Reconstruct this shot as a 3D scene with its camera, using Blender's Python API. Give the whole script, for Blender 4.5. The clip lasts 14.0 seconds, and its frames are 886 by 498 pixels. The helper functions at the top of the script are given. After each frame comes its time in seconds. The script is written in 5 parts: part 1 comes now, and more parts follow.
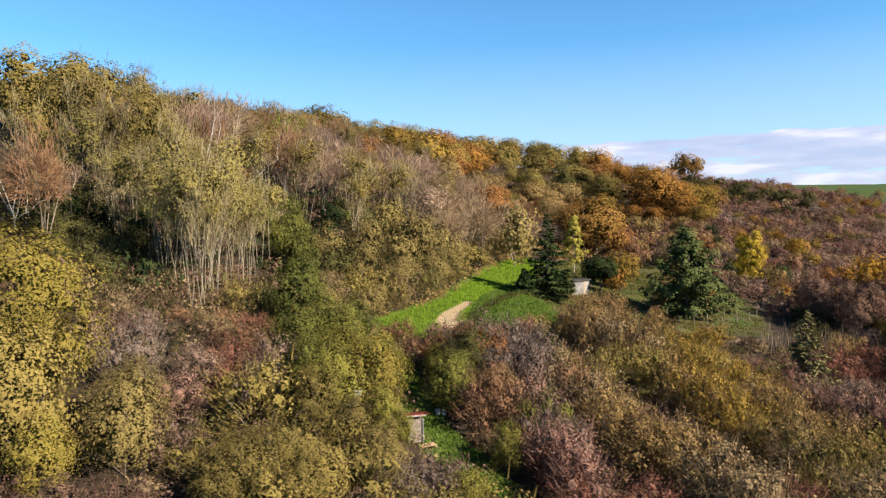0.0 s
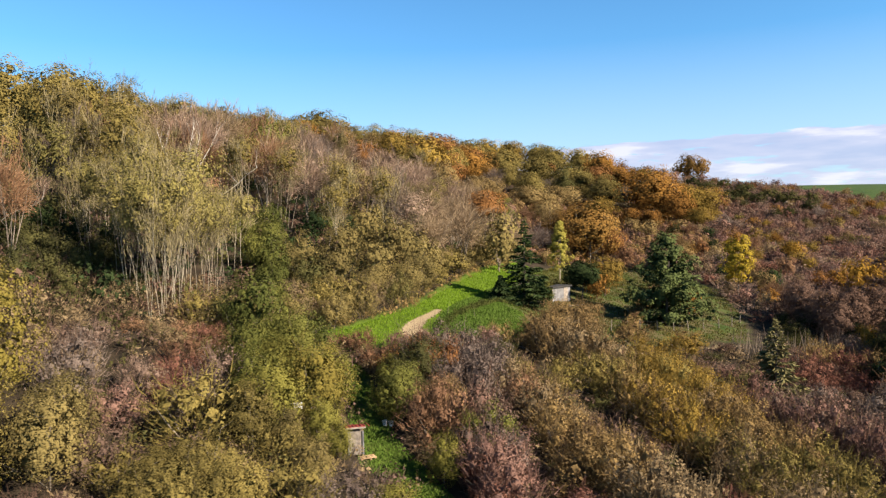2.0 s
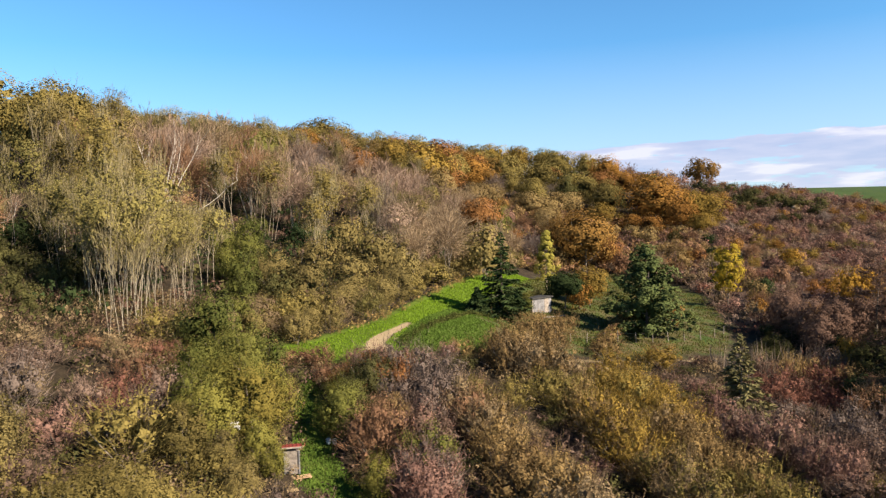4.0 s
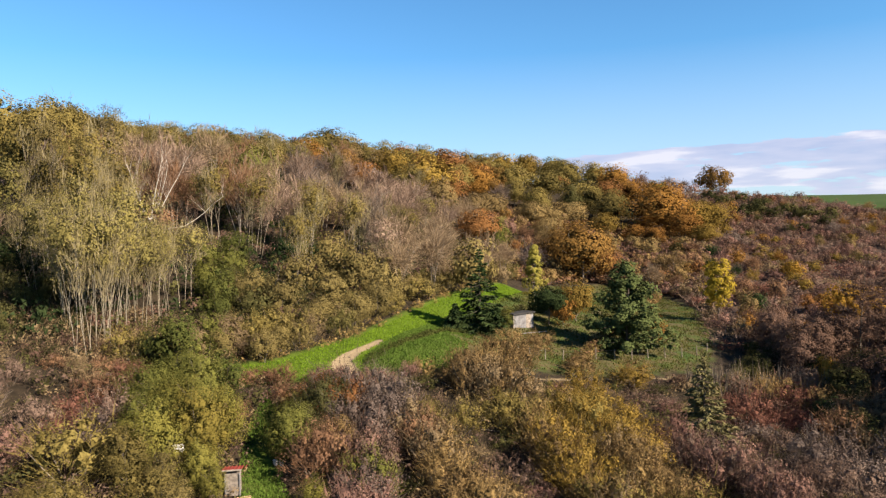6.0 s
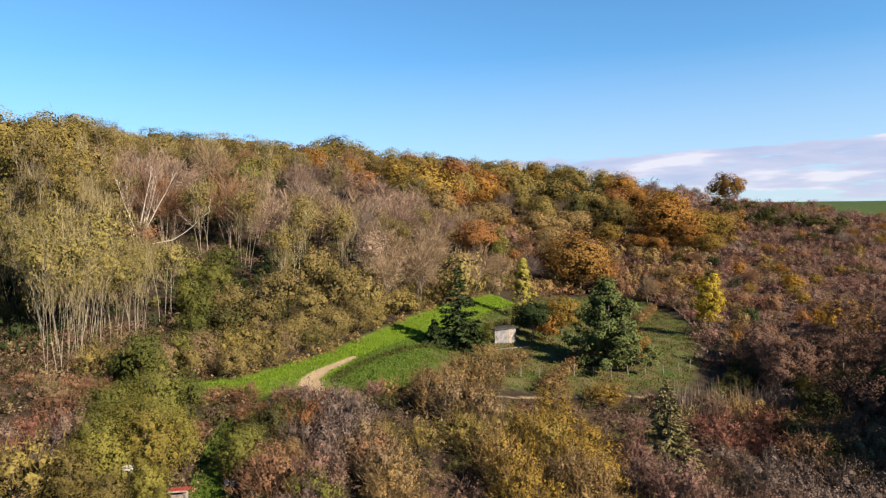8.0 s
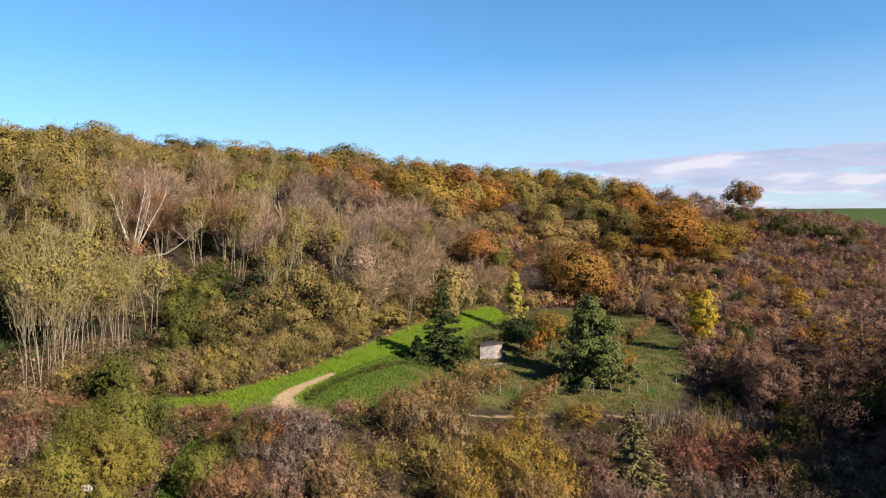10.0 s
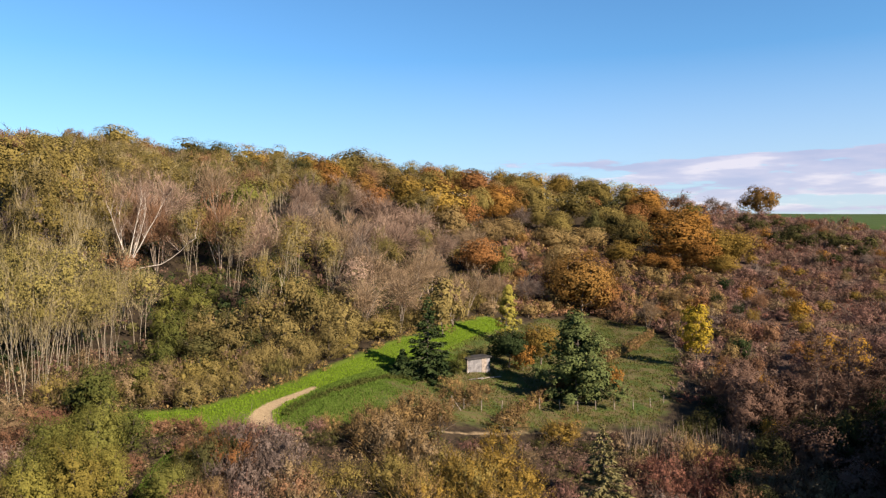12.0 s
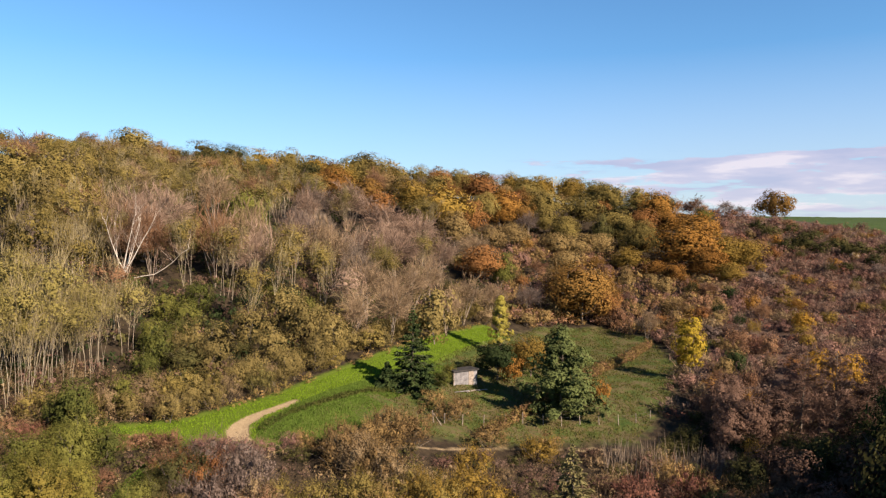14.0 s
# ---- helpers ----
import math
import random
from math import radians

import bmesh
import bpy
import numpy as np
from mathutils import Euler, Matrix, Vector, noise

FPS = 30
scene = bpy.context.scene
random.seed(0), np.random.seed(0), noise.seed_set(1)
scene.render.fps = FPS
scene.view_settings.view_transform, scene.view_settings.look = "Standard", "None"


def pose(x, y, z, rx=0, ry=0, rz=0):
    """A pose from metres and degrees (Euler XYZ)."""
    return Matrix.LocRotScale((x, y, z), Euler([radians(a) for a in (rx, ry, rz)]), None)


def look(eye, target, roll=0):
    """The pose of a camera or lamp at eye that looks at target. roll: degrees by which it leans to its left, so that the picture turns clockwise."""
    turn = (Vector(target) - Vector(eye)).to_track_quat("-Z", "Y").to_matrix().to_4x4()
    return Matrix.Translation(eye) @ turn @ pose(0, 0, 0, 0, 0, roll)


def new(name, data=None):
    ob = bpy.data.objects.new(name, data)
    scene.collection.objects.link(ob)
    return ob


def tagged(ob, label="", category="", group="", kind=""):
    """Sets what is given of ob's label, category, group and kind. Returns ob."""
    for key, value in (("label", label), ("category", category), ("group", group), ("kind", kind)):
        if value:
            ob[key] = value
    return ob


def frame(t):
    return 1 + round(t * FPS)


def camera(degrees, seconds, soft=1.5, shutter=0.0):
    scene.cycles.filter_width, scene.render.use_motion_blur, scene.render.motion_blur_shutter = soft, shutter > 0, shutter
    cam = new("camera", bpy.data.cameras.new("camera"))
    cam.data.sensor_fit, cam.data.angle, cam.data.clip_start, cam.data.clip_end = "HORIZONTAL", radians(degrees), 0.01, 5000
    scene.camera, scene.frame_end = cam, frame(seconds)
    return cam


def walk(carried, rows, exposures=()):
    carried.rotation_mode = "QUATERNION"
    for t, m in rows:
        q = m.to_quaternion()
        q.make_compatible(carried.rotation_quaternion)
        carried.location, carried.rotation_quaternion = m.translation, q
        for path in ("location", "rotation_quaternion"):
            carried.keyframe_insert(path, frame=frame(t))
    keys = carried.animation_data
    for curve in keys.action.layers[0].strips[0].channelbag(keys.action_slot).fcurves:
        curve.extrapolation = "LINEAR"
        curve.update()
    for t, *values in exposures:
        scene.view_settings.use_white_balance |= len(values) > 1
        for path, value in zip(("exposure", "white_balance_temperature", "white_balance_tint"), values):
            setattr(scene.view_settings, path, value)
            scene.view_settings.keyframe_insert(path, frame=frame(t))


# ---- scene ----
cam = camera(63.0, 14.0, soft=1.25, shutter=0.85)
METRES, EYE, TILT, LEAN, TURN = 37.0, 20.0, -2.5, 1.2, 0.0
ROWS = [
    (0.0, 0.0, 0.0, 0.0, 0.0, 0.0, -0.0),
    (0.5, 0.0296, -0.0004, 0.0026, 0.3, 0.02, 0.1),
    (1.0, 0.0597, -0.0011, 0.0063, 0.57, 0.05, 0.18),
    (1.5, 0.092, -0.0024, 0.0111, 0.86, 0.09, 0.25),
    (2.0, 0.125, -0.0024, 0.0172, 1.25, 0.14, 0.31),
    (2.5, 0.1597, -0.0025, 0.024, 1.66, 0.16, 0.37),
    (3.0, 0.1944, -0.0026, 0.0311, 2.06, 0.19, 0.41),
    (5.5, 0.3772, -0.0151, 0.0784, 4.31, 0.54, 0.28),
    (6.0, 0.4128, -0.0186, 0.0882, 4.79, 0.62, 0.2),
    (6.5, 0.4491, -0.0218, 0.0985, 5.24, 0.67, 0.11),
    (7.0, 0.485, -0.0246, 0.1103, 5.7, 0.7, 0.02),
    (7.5, 0.5203, -0.0263, 0.1228, 6.16, 0.72, -0.06),
    (8.0, 0.5552, -0.0275, 0.1352, 6.62, 0.74, -0.16),
    (10.5, 0.7248, -0.0352, 0.2032, 9.12, 0.77, -0.82),
    (11.0, 0.7571, -0.0351, 0.2168, 9.61, 0.74, -0.97),
    (11.5, 0.789, -0.0343, 0.2305, 10.1, 0.71, -1.1),
    (12.0, 0.8214, -0.0327, 0.245, 10.6, 0.65, -1.24),
    (12.5, 0.8523, -0.0307, 0.2595, 11.06, 0.58, -1.35),
    (13.0, 0.8847, -0.0279, 0.2745, 11.54, 0.51, -1.47),
    (13.5, 0.916, -0.024, 0.2895, 12.0, 0.43, -1.58),
    (14.0, 0.9458, -0.0198, 0.3033, 12.44, 0.38, -1.68),
]
walk(cam, [(t, pose(0, 0, EYE, TILT, LEAN, TURN) @ pose(METRES * x, METRES * y, METRES * z, 90 + pitch, roll, yaw)) for t, x, y, z, yaw, pitch, roll in ROWS], exposures=[(0, 2.08, 6200, 11), (8, 1.94, 6300, 14), (12, 1.88, 6400, 17), (14, 1.86, 6550, 19)])

# ---- light ----
SUN_ELEVATION, SUN_TURN = 29.0, 116.0   # degrees above the horizon, and clockwise from +y
world = bpy.data.worlds.new("world")
scene.world = world
world.use_nodes = True
wn = world.node_tree.nodes
sky = wn.new("ShaderNodeTexSky")
sky.sky_type, sky.sun_disc = "NISHITA", False
sky.sun_elevation, sky.sun_rotation = radians(SUN_ELEVATION), radians(SUN_TURN)
sky.altitude, sky.air_density, sky.dust_density, sky.ozone_density = 300, 1.0, 0.1, 2.0
tint = wn.new("ShaderNodeMix")   # clear autumn air: a deeper blue
tint.data_type, tint.blend_type = "RGBA", "MULTIPLY"
tint.inputs["Factor"].default_value, tint.inputs[7].default_value = 1.0, (0.456, 0.785, 0.938, 1)
world.node_tree.links.new(sky.outputs[0], tint.inputs[6])
world.node_tree.links.new(tint.outputs[2], wn["Background"].inputs[0])
wn["Background"].inputs[1].default_value = 0.05
sun = new("sun", bpy.data.lights.new("sun", "SUN"))
sun.data.energy, sun.data.angle, sun.data.color = 5.0, radians(0.5), (1.0, 0.85, 0.65)
a, e = radians(SUN_TURN), radians(SUN_ELEVATION)
sun.matrix_world = look((math.sin(a) * math.cos(e) * 400, math.cos(a) * math.cos(e) * 400, math.sin(e) * 400), (0, 0, 0))

# ---- materials ----


def material(name):
    m = bpy.data.materials.new(name)
    m.use_nodes = True
    nodes, links = m.node_tree.nodes, m.node_tree.links
    nodes.clear()
    return m, nodes, links, nodes.new("ShaderNodeOutputMaterial")


def noise_node(nodes, links, scale, detail=4.0, space="Object", rough=0.6):
    co = nodes.new("ShaderNodeTexCoord")
    n = nodes.new("ShaderNodeTexNoise")
    n.inputs["Scale"].default_value, n.inputs["Detail"].default_value, n.inputs["Roughness"].default_value = scale, detail, rough
    links.new(co.outputs[space], n.inputs["Vector"])
    return n


def ramp(nodes, links, source, *stops):
    r = nodes.new("ShaderNodeValToRGB")
    while len(r.color_ramp.elements) < len(stops):
        r.color_ramp.elements.new(0.5)
    for el, (at, colour) in zip(r.color_ramp.elements, stops):
        el.position, el.color = at, (*colour, 1)
    links.new(source, r.inputs[0])
    return r


def shade(colour, k):
    return tuple(min(1.0, c * k) for c in colour)


def leaf_material(name, main, other, through_light=0.26):
    """Leaves: a hue for every leaf, drifting from tree to tree and across the crown, with light passing through."""
    main, other = ([c * k for c, k in zip(hue, (0.628, 0.612, 0.604))] for hue in (main, other))
    m, nodes, links, out = material(name)
    geo, info = nodes.new("ShaderNodeNewGeometry"), nodes.new("ShaderNodeObjectInfo")
    n = noise_node(nodes, links, 0.55, 3)
    soft = nodes.new("ShaderNodeMath")
    soft.operation = "MULTIPLY"
    links.new(n.outputs["Fac"], soft.inputs[0])
    soft.inputs[1].default_value = 0.6
    mix = nodes.new("ShaderNodeMath")
    mix.operation = "MULTIPLY_ADD"
    links.new(geo.outputs["Random Per Island"], mix.inputs[0])
    mix.inputs[1].default_value = 0.15
    links.new(soft.outputs[0], mix.inputs[2])
    add = nodes.new("ShaderNodeMath")
    add.operation = "MULTIPLY_ADD"
    links.new(info.outputs["Random"], add.inputs[0])
    add.inputs[1].default_value = 0.46
    links.new(mix.outputs[0], add.inputs[2])
    r = ramp(nodes, links, add.outputs[0], (0.18, shade(main, 0.66)), (0.38, main), (0.66, other), (0.95, shade(other, 1.3)))
    d, tr, ms = nodes.new("ShaderNodeBsdfDiffuse"), nodes.new("ShaderNodeBsdfTranslucent"), nodes.new("ShaderNodeMixShader")
    links.new(r.outputs[0], d.inputs[0])
    links.new(r.outputs[0], tr.inputs[0])
    ms.inputs[0].default_value = through_light
    links.new(d.outputs[0], ms.inputs[1])
    links.new(tr.outputs[0], ms.inputs[2])
    links.new(ms.outputs[0], out.inputs[0])
    return m


def bark_material(name, dark, light, scale=6.0):
    m, nodes, links, out = material(name)
    dark, light = shade(dark, 0.65), shade(light, 0.65)
    n = noise_node(nodes, links, scale, 6)
    info = nodes.new("ShaderNodeObjectInfo")
    r = ramp(nodes, links, n.outputs["Fac"], (0.3, dark), (0.62, light))
    hsv = nodes.new("ShaderNodeHueSaturation")
    links.new(r.outputs[0], hsv.inputs["Color"])
    val = nodes.new("ShaderNodeMapRange")
    val.inputs["To Min"].default_value, val.inputs["To Max"].default_value = 0.75, 1.2
    links.new(info.outputs["Random"], val.inputs["Value"])
    links.new(val.outputs[0], hsv.inputs["Value"])
    b = nodes.new("ShaderNodeBsdfPrincipled")
    links.new(hsv.outputs[0], b.inputs["Base Color"])
    b.inputs["Roughness"].default_value, b.inputs["Specular IOR Level"].default_value = 0.85, 0.2
    bump = nodes.new("ShaderNodeBump")
    bump.inputs["Strength"].default_value, bump.inputs["Distance"].default_value = 0.5, 0.03
    links.new(n.outputs["Fac"], bump.inputs["Height"])
    links.new(bump.outputs[0], b.inputs["Normal"])
    links.new(b.outputs[0], out.inputs[0])
    return m


def surface(name, dark, light, scale=3.0, rough=0.8, metal=0.0, relief=0.01):
    """A plain weathered surface with stains and grain."""
    m, nodes, links, out = material(name)
    dark, light = shade(dark, 0.65), shade(light, 0.65)
    n = noise_node(nodes, links, scale, 7)
    fine = noise_node(nodes, links, scale * 14, 3)
    r = ramp(nodes, links, n.outputs["Fac"], (0.32, dark), (0.66, light))
    b = nodes.new("ShaderNodeBsdfPrincipled")
    links.new(r.outputs[0], b.inputs["Base Color"])
    b.inputs["Roughness"].default_value, b.inputs["Metallic"].default_value, b.inputs["Specular IOR Level"].default_value = rough, metal, 0.2
    bump = nodes.new("ShaderNodeBump")
    bump.inputs["Strength"].default_value, bump.inputs["Distance"].default_value = 0.6, relief
    links.new(fine.outputs["Fac"], bump.inputs["Height"])
    links.new(bump.outputs[0], b.inputs["Normal"])
    links.new(b.outputs[0], out.inputs[0])
    return m


# main hue, second hue
HUES = {
    "olive": ((0.122, 0.099, 0.034), (0.212, 0.168, 0.052)),
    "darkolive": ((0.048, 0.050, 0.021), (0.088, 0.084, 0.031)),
    "gold": ((0.184, 0.126, 0.032), (0.276, 0.186, 0.042)),
    "ochre": ((0.179, 0.126, 0.058), (0.257, 0.185, 0.077)),
    "orange": ((0.208, 0.104, 0.029), (0.308, 0.162, 0.039)),
    "amber": ((0.300, 0.170, 0.030), (0.430, 0.250, 0.042)),
    "rust": ((0.165, 0.077, 0.033), (0.251, 0.123, 0.044)),
    "orangeolive": ((0.156, 0.092, 0.030), (0.234, 0.134, 0.038)),
    "green": ((0.074, 0.086, 0.024), (0.136, 0.138, 0.034)),
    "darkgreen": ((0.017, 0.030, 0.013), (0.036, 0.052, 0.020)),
    "yellow": ((0.136, 0.114, 0.028), (0.212, 0.172, 0.040)),
    "straw": ((0.158, 0.129, 0.042), (0.250, 0.199, 0.062)),
    "brightyellow": ((0.300, 0.220, 0.028), (0.440, 0.325, 0.040)),
    "lemon": ((0.196, 0.184, 0.040), (0.296, 0.262, 0.056)),
    "yellowgreen": ((0.112, 0.108, 0.026), (0.180, 0.166, 0.038)),
    "oliveyellow": ((0.124, 0.101, 0.040), (0.200, 0.158, 0.058)),
    "pale": ((0.152, 0.134, 0.046), (0.234, 0.200, 0.066)),
    "grey": ((0.128, 0.096, 0.080), (0.194, 0.152, 0.126)),
    "pink": ((0.240, 0.166, 0.122), (0.322, 0.230, 0.168)),
    "fawn": ((0.254, 0.182, 0.112), (0.340, 0.248, 0.152)),
    "ashen": ((0.200, 0.158, 0.122), (0.276, 0.224, 0.174)),
    "brown": ((0.166, 0.093, 0.056), (0.242, 0.141, 0.079)),
    "red": ((0.134, 0.060, 0.046), (0.200, 0.096, 0.068)),
    "tan": ((0.188, 0.126, 0.057), (0.270, 0.184, 0.075)),
    "umber": ((0.106, 0.066, 0.048), (0.166, 0.106, 0.078)),
    "khaki": ((0.165, 0.119, 0.068), (0.249, 0.183, 0.101)),
    "dusky": ((0.140, 0.093, 0.070), (0.208, 0.145, 0.110)),
    "mauve": ((0.172, 0.097, 0.077), (0.250, 0.148, 0.114)),
}
LEAF = {k: leaf_material("leaves_" + k, *v) for k, v in HUES.items()}
NEEDLE = leaf_material("spruce_needles", (0.030, 0.052, 0.020), (0.074, 0.100, 0.034), 0.1)
OLIVENEEDLE = leaf_material("olive_needles", (0.074, 0.074, 0.034), (0.150, 0.136, 0.060), 0.1)
PINE = leaf_material("pine_needles", (0.052, 0.074, 0.028), (0.086, 0.108, 0.038), 0.1)
GRASSBLADE = leaf_material("grass_blades", (0.084, 0.160, 0.012), (0.140, 0.228, 0.018), 0.3)
# partly a ranker green, partly the shade of bank and clearing put into colour
BANKGRASS = leaf_material("bank_grass_blades", (0.044, 0.092, 0.014), (0.088, 0.142, 0.024), 0.15)
DRYGRASS = leaf_material("dry_grass", (0.052, 0.072, 0.016), (0.118, 0.112, 0.034), 0.3)
BARK = bark_material("bark", (0.075, 0.060, 0.045), (0.190, 0.155, 0.120))
STEMBARK = bark_material("grey_brown_bark", (0.150, 0.118, 0.088), (0.360, 0.290, 0.225))
TWIG = leaf_material("robinia_twigs", (0.154, 0.128, 0.068), (0.230, 0.194, 0.108), 0.02)
PALEBARK = bark_material("pale_bark", (0.165, 0.138, 0.098), (0.370, 0.316, 0.230))
WHITEBARK = bark_material("white_bark", (0.320, 0.280, 0.230), (0.600, 0.540, 0.460))

# ---- the lie of the land ----
LAND_X = (-140, -70, -35, -10, 10, 30, 55, 100, 240)
LAND_Y = (-20, 25, 45, 65, 85, 105, 140, 190, 260, 420)
LAND_Z = (
    (22, 10.7, 5.9, 0.9, -2.4, -4, -3.9, -3.7, 0),
    (33, 18.4, 9.6, 5.5, 2.3, 1.2, -1.9, 0, 2.2),
    (37, 22.8, 16.4, 9, 4.3, 1.5, 0.5, 1.9, 3.1),
    (40.5, 27.3, 19.2, 11.8, 9.6, 2.9, 2, 3.4, 4.4),
    (42.5, 33.4, 22.9, 14.7, 10.5, 5.9, 3.6, 5, 6.7),
    (45.7, 36.1, 28.9, 17.7, 12.7, 8.4, 5.8, 6.4, 9.5),
    (49.1, 37, 32.1, 22.6, 15.2, 9.6, 9.4, 9.6, 13.5),
    (52.5, 41.4, 37.4, 35.3, 26.1, 20.7, 18.5, 15.8, 20.1),
    (52.9, 47, 43.5, 40, 39.3, 36.8, 33.8, 29.8, 23.8),
    (48, 42.5, 40.4, 39.2, 37.2, 37.4, 38, 36.2, 34.1),
)


def bends(knots, q):
    """Weights of the knots for a smooth curve at q."""
    k = np.asarray(knots, float)
    n, q = len(k), np.clip(np.asarray(q, float), k[0], k[-1])
    i = np.clip(np.searchsorted(k, q) - 1, 0, n - 2)
    h = k[i + 1] - k[i]
    u = (q - k[i]) / h
    slope = np.zeros((n, n))
    for j in range(n):
        a, b = max(j - 1, 0), min(j + 1, n - 1)
        slope[j, b] += 1 / (k[b] - k[a])
        slope[j, a] -= 1 / (k[b] - k[a])
    w, r = np.zeros((len(q), n)), np.arange(len(q))
    w[r, i] += 2 * u**3 - 3 * u**2 + 1
    w[r, i + 1] += -2 * u**3 + 3 * u**2
    return w + ((u**3 - 2 * u**2 + u) * h)[:, None] * slope[i] + ((u**3 - u**2) * h)[:, None] * slope[i + 1]


def land(x, y):
    """Height of the ground; arrays in, array out."""
    x, y = np.atleast_1d(np.asarray(x, float)), np.atleast_1d(np.asarray(y, float))
    z = np.einsum("ni,nj,ji->n", bends(LAND_X, x), bends(LAND_Y, y), np.array(LAND_Z, float))
    far = np.clip(y - 420, 0, None)
    z = z + np.where(far < 300, far * 0.012, 3.6 - (far - 300) * 0.03)
    side = np.clip(np.abs(x - 50) - 190, 0, None)
    z = z + 0.7 * np.exp(-((along(MOUND, x, y) / 3.2) ** 2))
    return z - 0.02 * np.clip(side - 200, 0, None)


BANK = [(2.9, 62.6), (2.0, 65.5), (2.6, 69.6), (3.4, 74.5), (5.6, 83.5), (8.0, 91), (11.4, 98), (15, 97), (12, 86), (11, 80), (11.5, 72), (10, 65), (7.5, 62.8)]
MOUND = [(5.6, 66.5), (7.2, 72), (8.6, 79)]


def ground_z(x, y):
    return float(land(x, y)[0])


LANE = [(-16, 54.6), (-13.6, 56.4), (-11.0, 59.4), (-5.2, 64.6), (-0.4, 73.1), (3.0, 87.5), (6.8, 100.5), (11.3, 114.8), (14.7, 128.0), (18.3, 124.3), (11.8, 96.7), (9.8, 84.3), (9.0, 79.7), (9.4, 70.7), (8.5, 64.3), (4.4, 61.7), (0.2, 61.4), (-5.0, 60.0), (-11, 56), (-15, 53.4)]
MEADOW = [(7.1, 81.7), (12.6, 75.0), (17.1, 74.6), (22.2, 77.5), (31.1, 83.4), (38.8, 87.0), (42.7, 97.1), (47.7, 122.0), (43.9, 141.0), (34.5, 147.0), (23.5, 140.0), (18.3, 124.3), (11.8, 96.7)]
CLEARING = [(-4.4, 58.0), (-4.2, 53.0), (-3.2, 48.0), (-2.4, 44.6), (-1.4, 41.5), (1.5, 39.5), (4.2, 37.5), (5.2, 38.3), (2.2, 43.0), (0.4, 45.6), (-0.6, 48.5), (-2.2, 53.6)]
DIRT = [(0.6, 61.8), (-0.5, 63.6), (-0.6, 65.4), (0.0, 67.6), (1.3, 70.6), (2.2, 73.4), (2.6, 73.0), (2.2, 70.2), (1.2, 67.1), (1.0, 64.9), (2.0, 63.0), (2.8, 62.4)]
TRACK = [(3.3, 61.8), (7.0, 62.3), (10.8, 64.3), (15.1, 68.5), (19.8, 73.9), (25.1, 78.7), (31.2, 82.0), (37.4, 84.5)]
RUT = [(2.2, 71.8), (3.2, 77.0), (5.3, 84.4), (7.9, 91.4), (10.8, 100), (14, 112)]


def inside(poly, x, y):
    """Whether points lie in a polygon, and how far they lie from its edge."""
    x, y = np.atleast_1d(np.asarray(x, float)), np.atleast_1d(np.asarray(y, float))
    hit, gap = np.zeros(len(x), bool), np.full(len(x), 1e9)
    for (x0, y0), (x1, y1) in zip(poly, poly[1:] + poly[:1]):
        cross = (y0 > y) != (y1 > y)
        hit ^= cross & (x < (x1 - x0) * (y - y0) / (y1 - y0 + 1e-9) + x0)
        u = np.clip(((x - x0) * (x1 - x0) + (y - y0) * (y1 - y0)) / ((x1 - x0) ** 2 + (y1 - y0) ** 2), 0, 1)
        gap = np.minimum(gap, np.hypot(x - x0 - u * (x1 - x0), y - y0 - u * (y1 - y0)))
    return hit, gap


def cover(poly, x, y, soft):
    hit, gap = inside(poly, x, y)
    return np.clip(0.5 + np.where(hit, gap, -gap) / soft, 0, 1)


def along(line, x, y):
    """Distance from a line of points."""
    gap = np.full(len(x), 1e9)
    for (x0, y0), (x1, y1) in zip(line, line[1:]):
        u = np.clip(((x - x0) * (x1 - x0) + (y - y0) * (y1 - y0)) / ((x1 - x0) ** 2 + (y1 - y0) ** 2), 0, 1)
        gap = np.minimum(gap, np.hypot(x - x0 - u * (x1 - x0), y - y0 - u * (y1 - y0)))
    return gap


def field_edge(x):
    """The near edge of the field on the hilltop."""
    return np.interp(x, (60, 107, 112, 120, 140, 200), (600, 600, 300, 250, 205, 120))


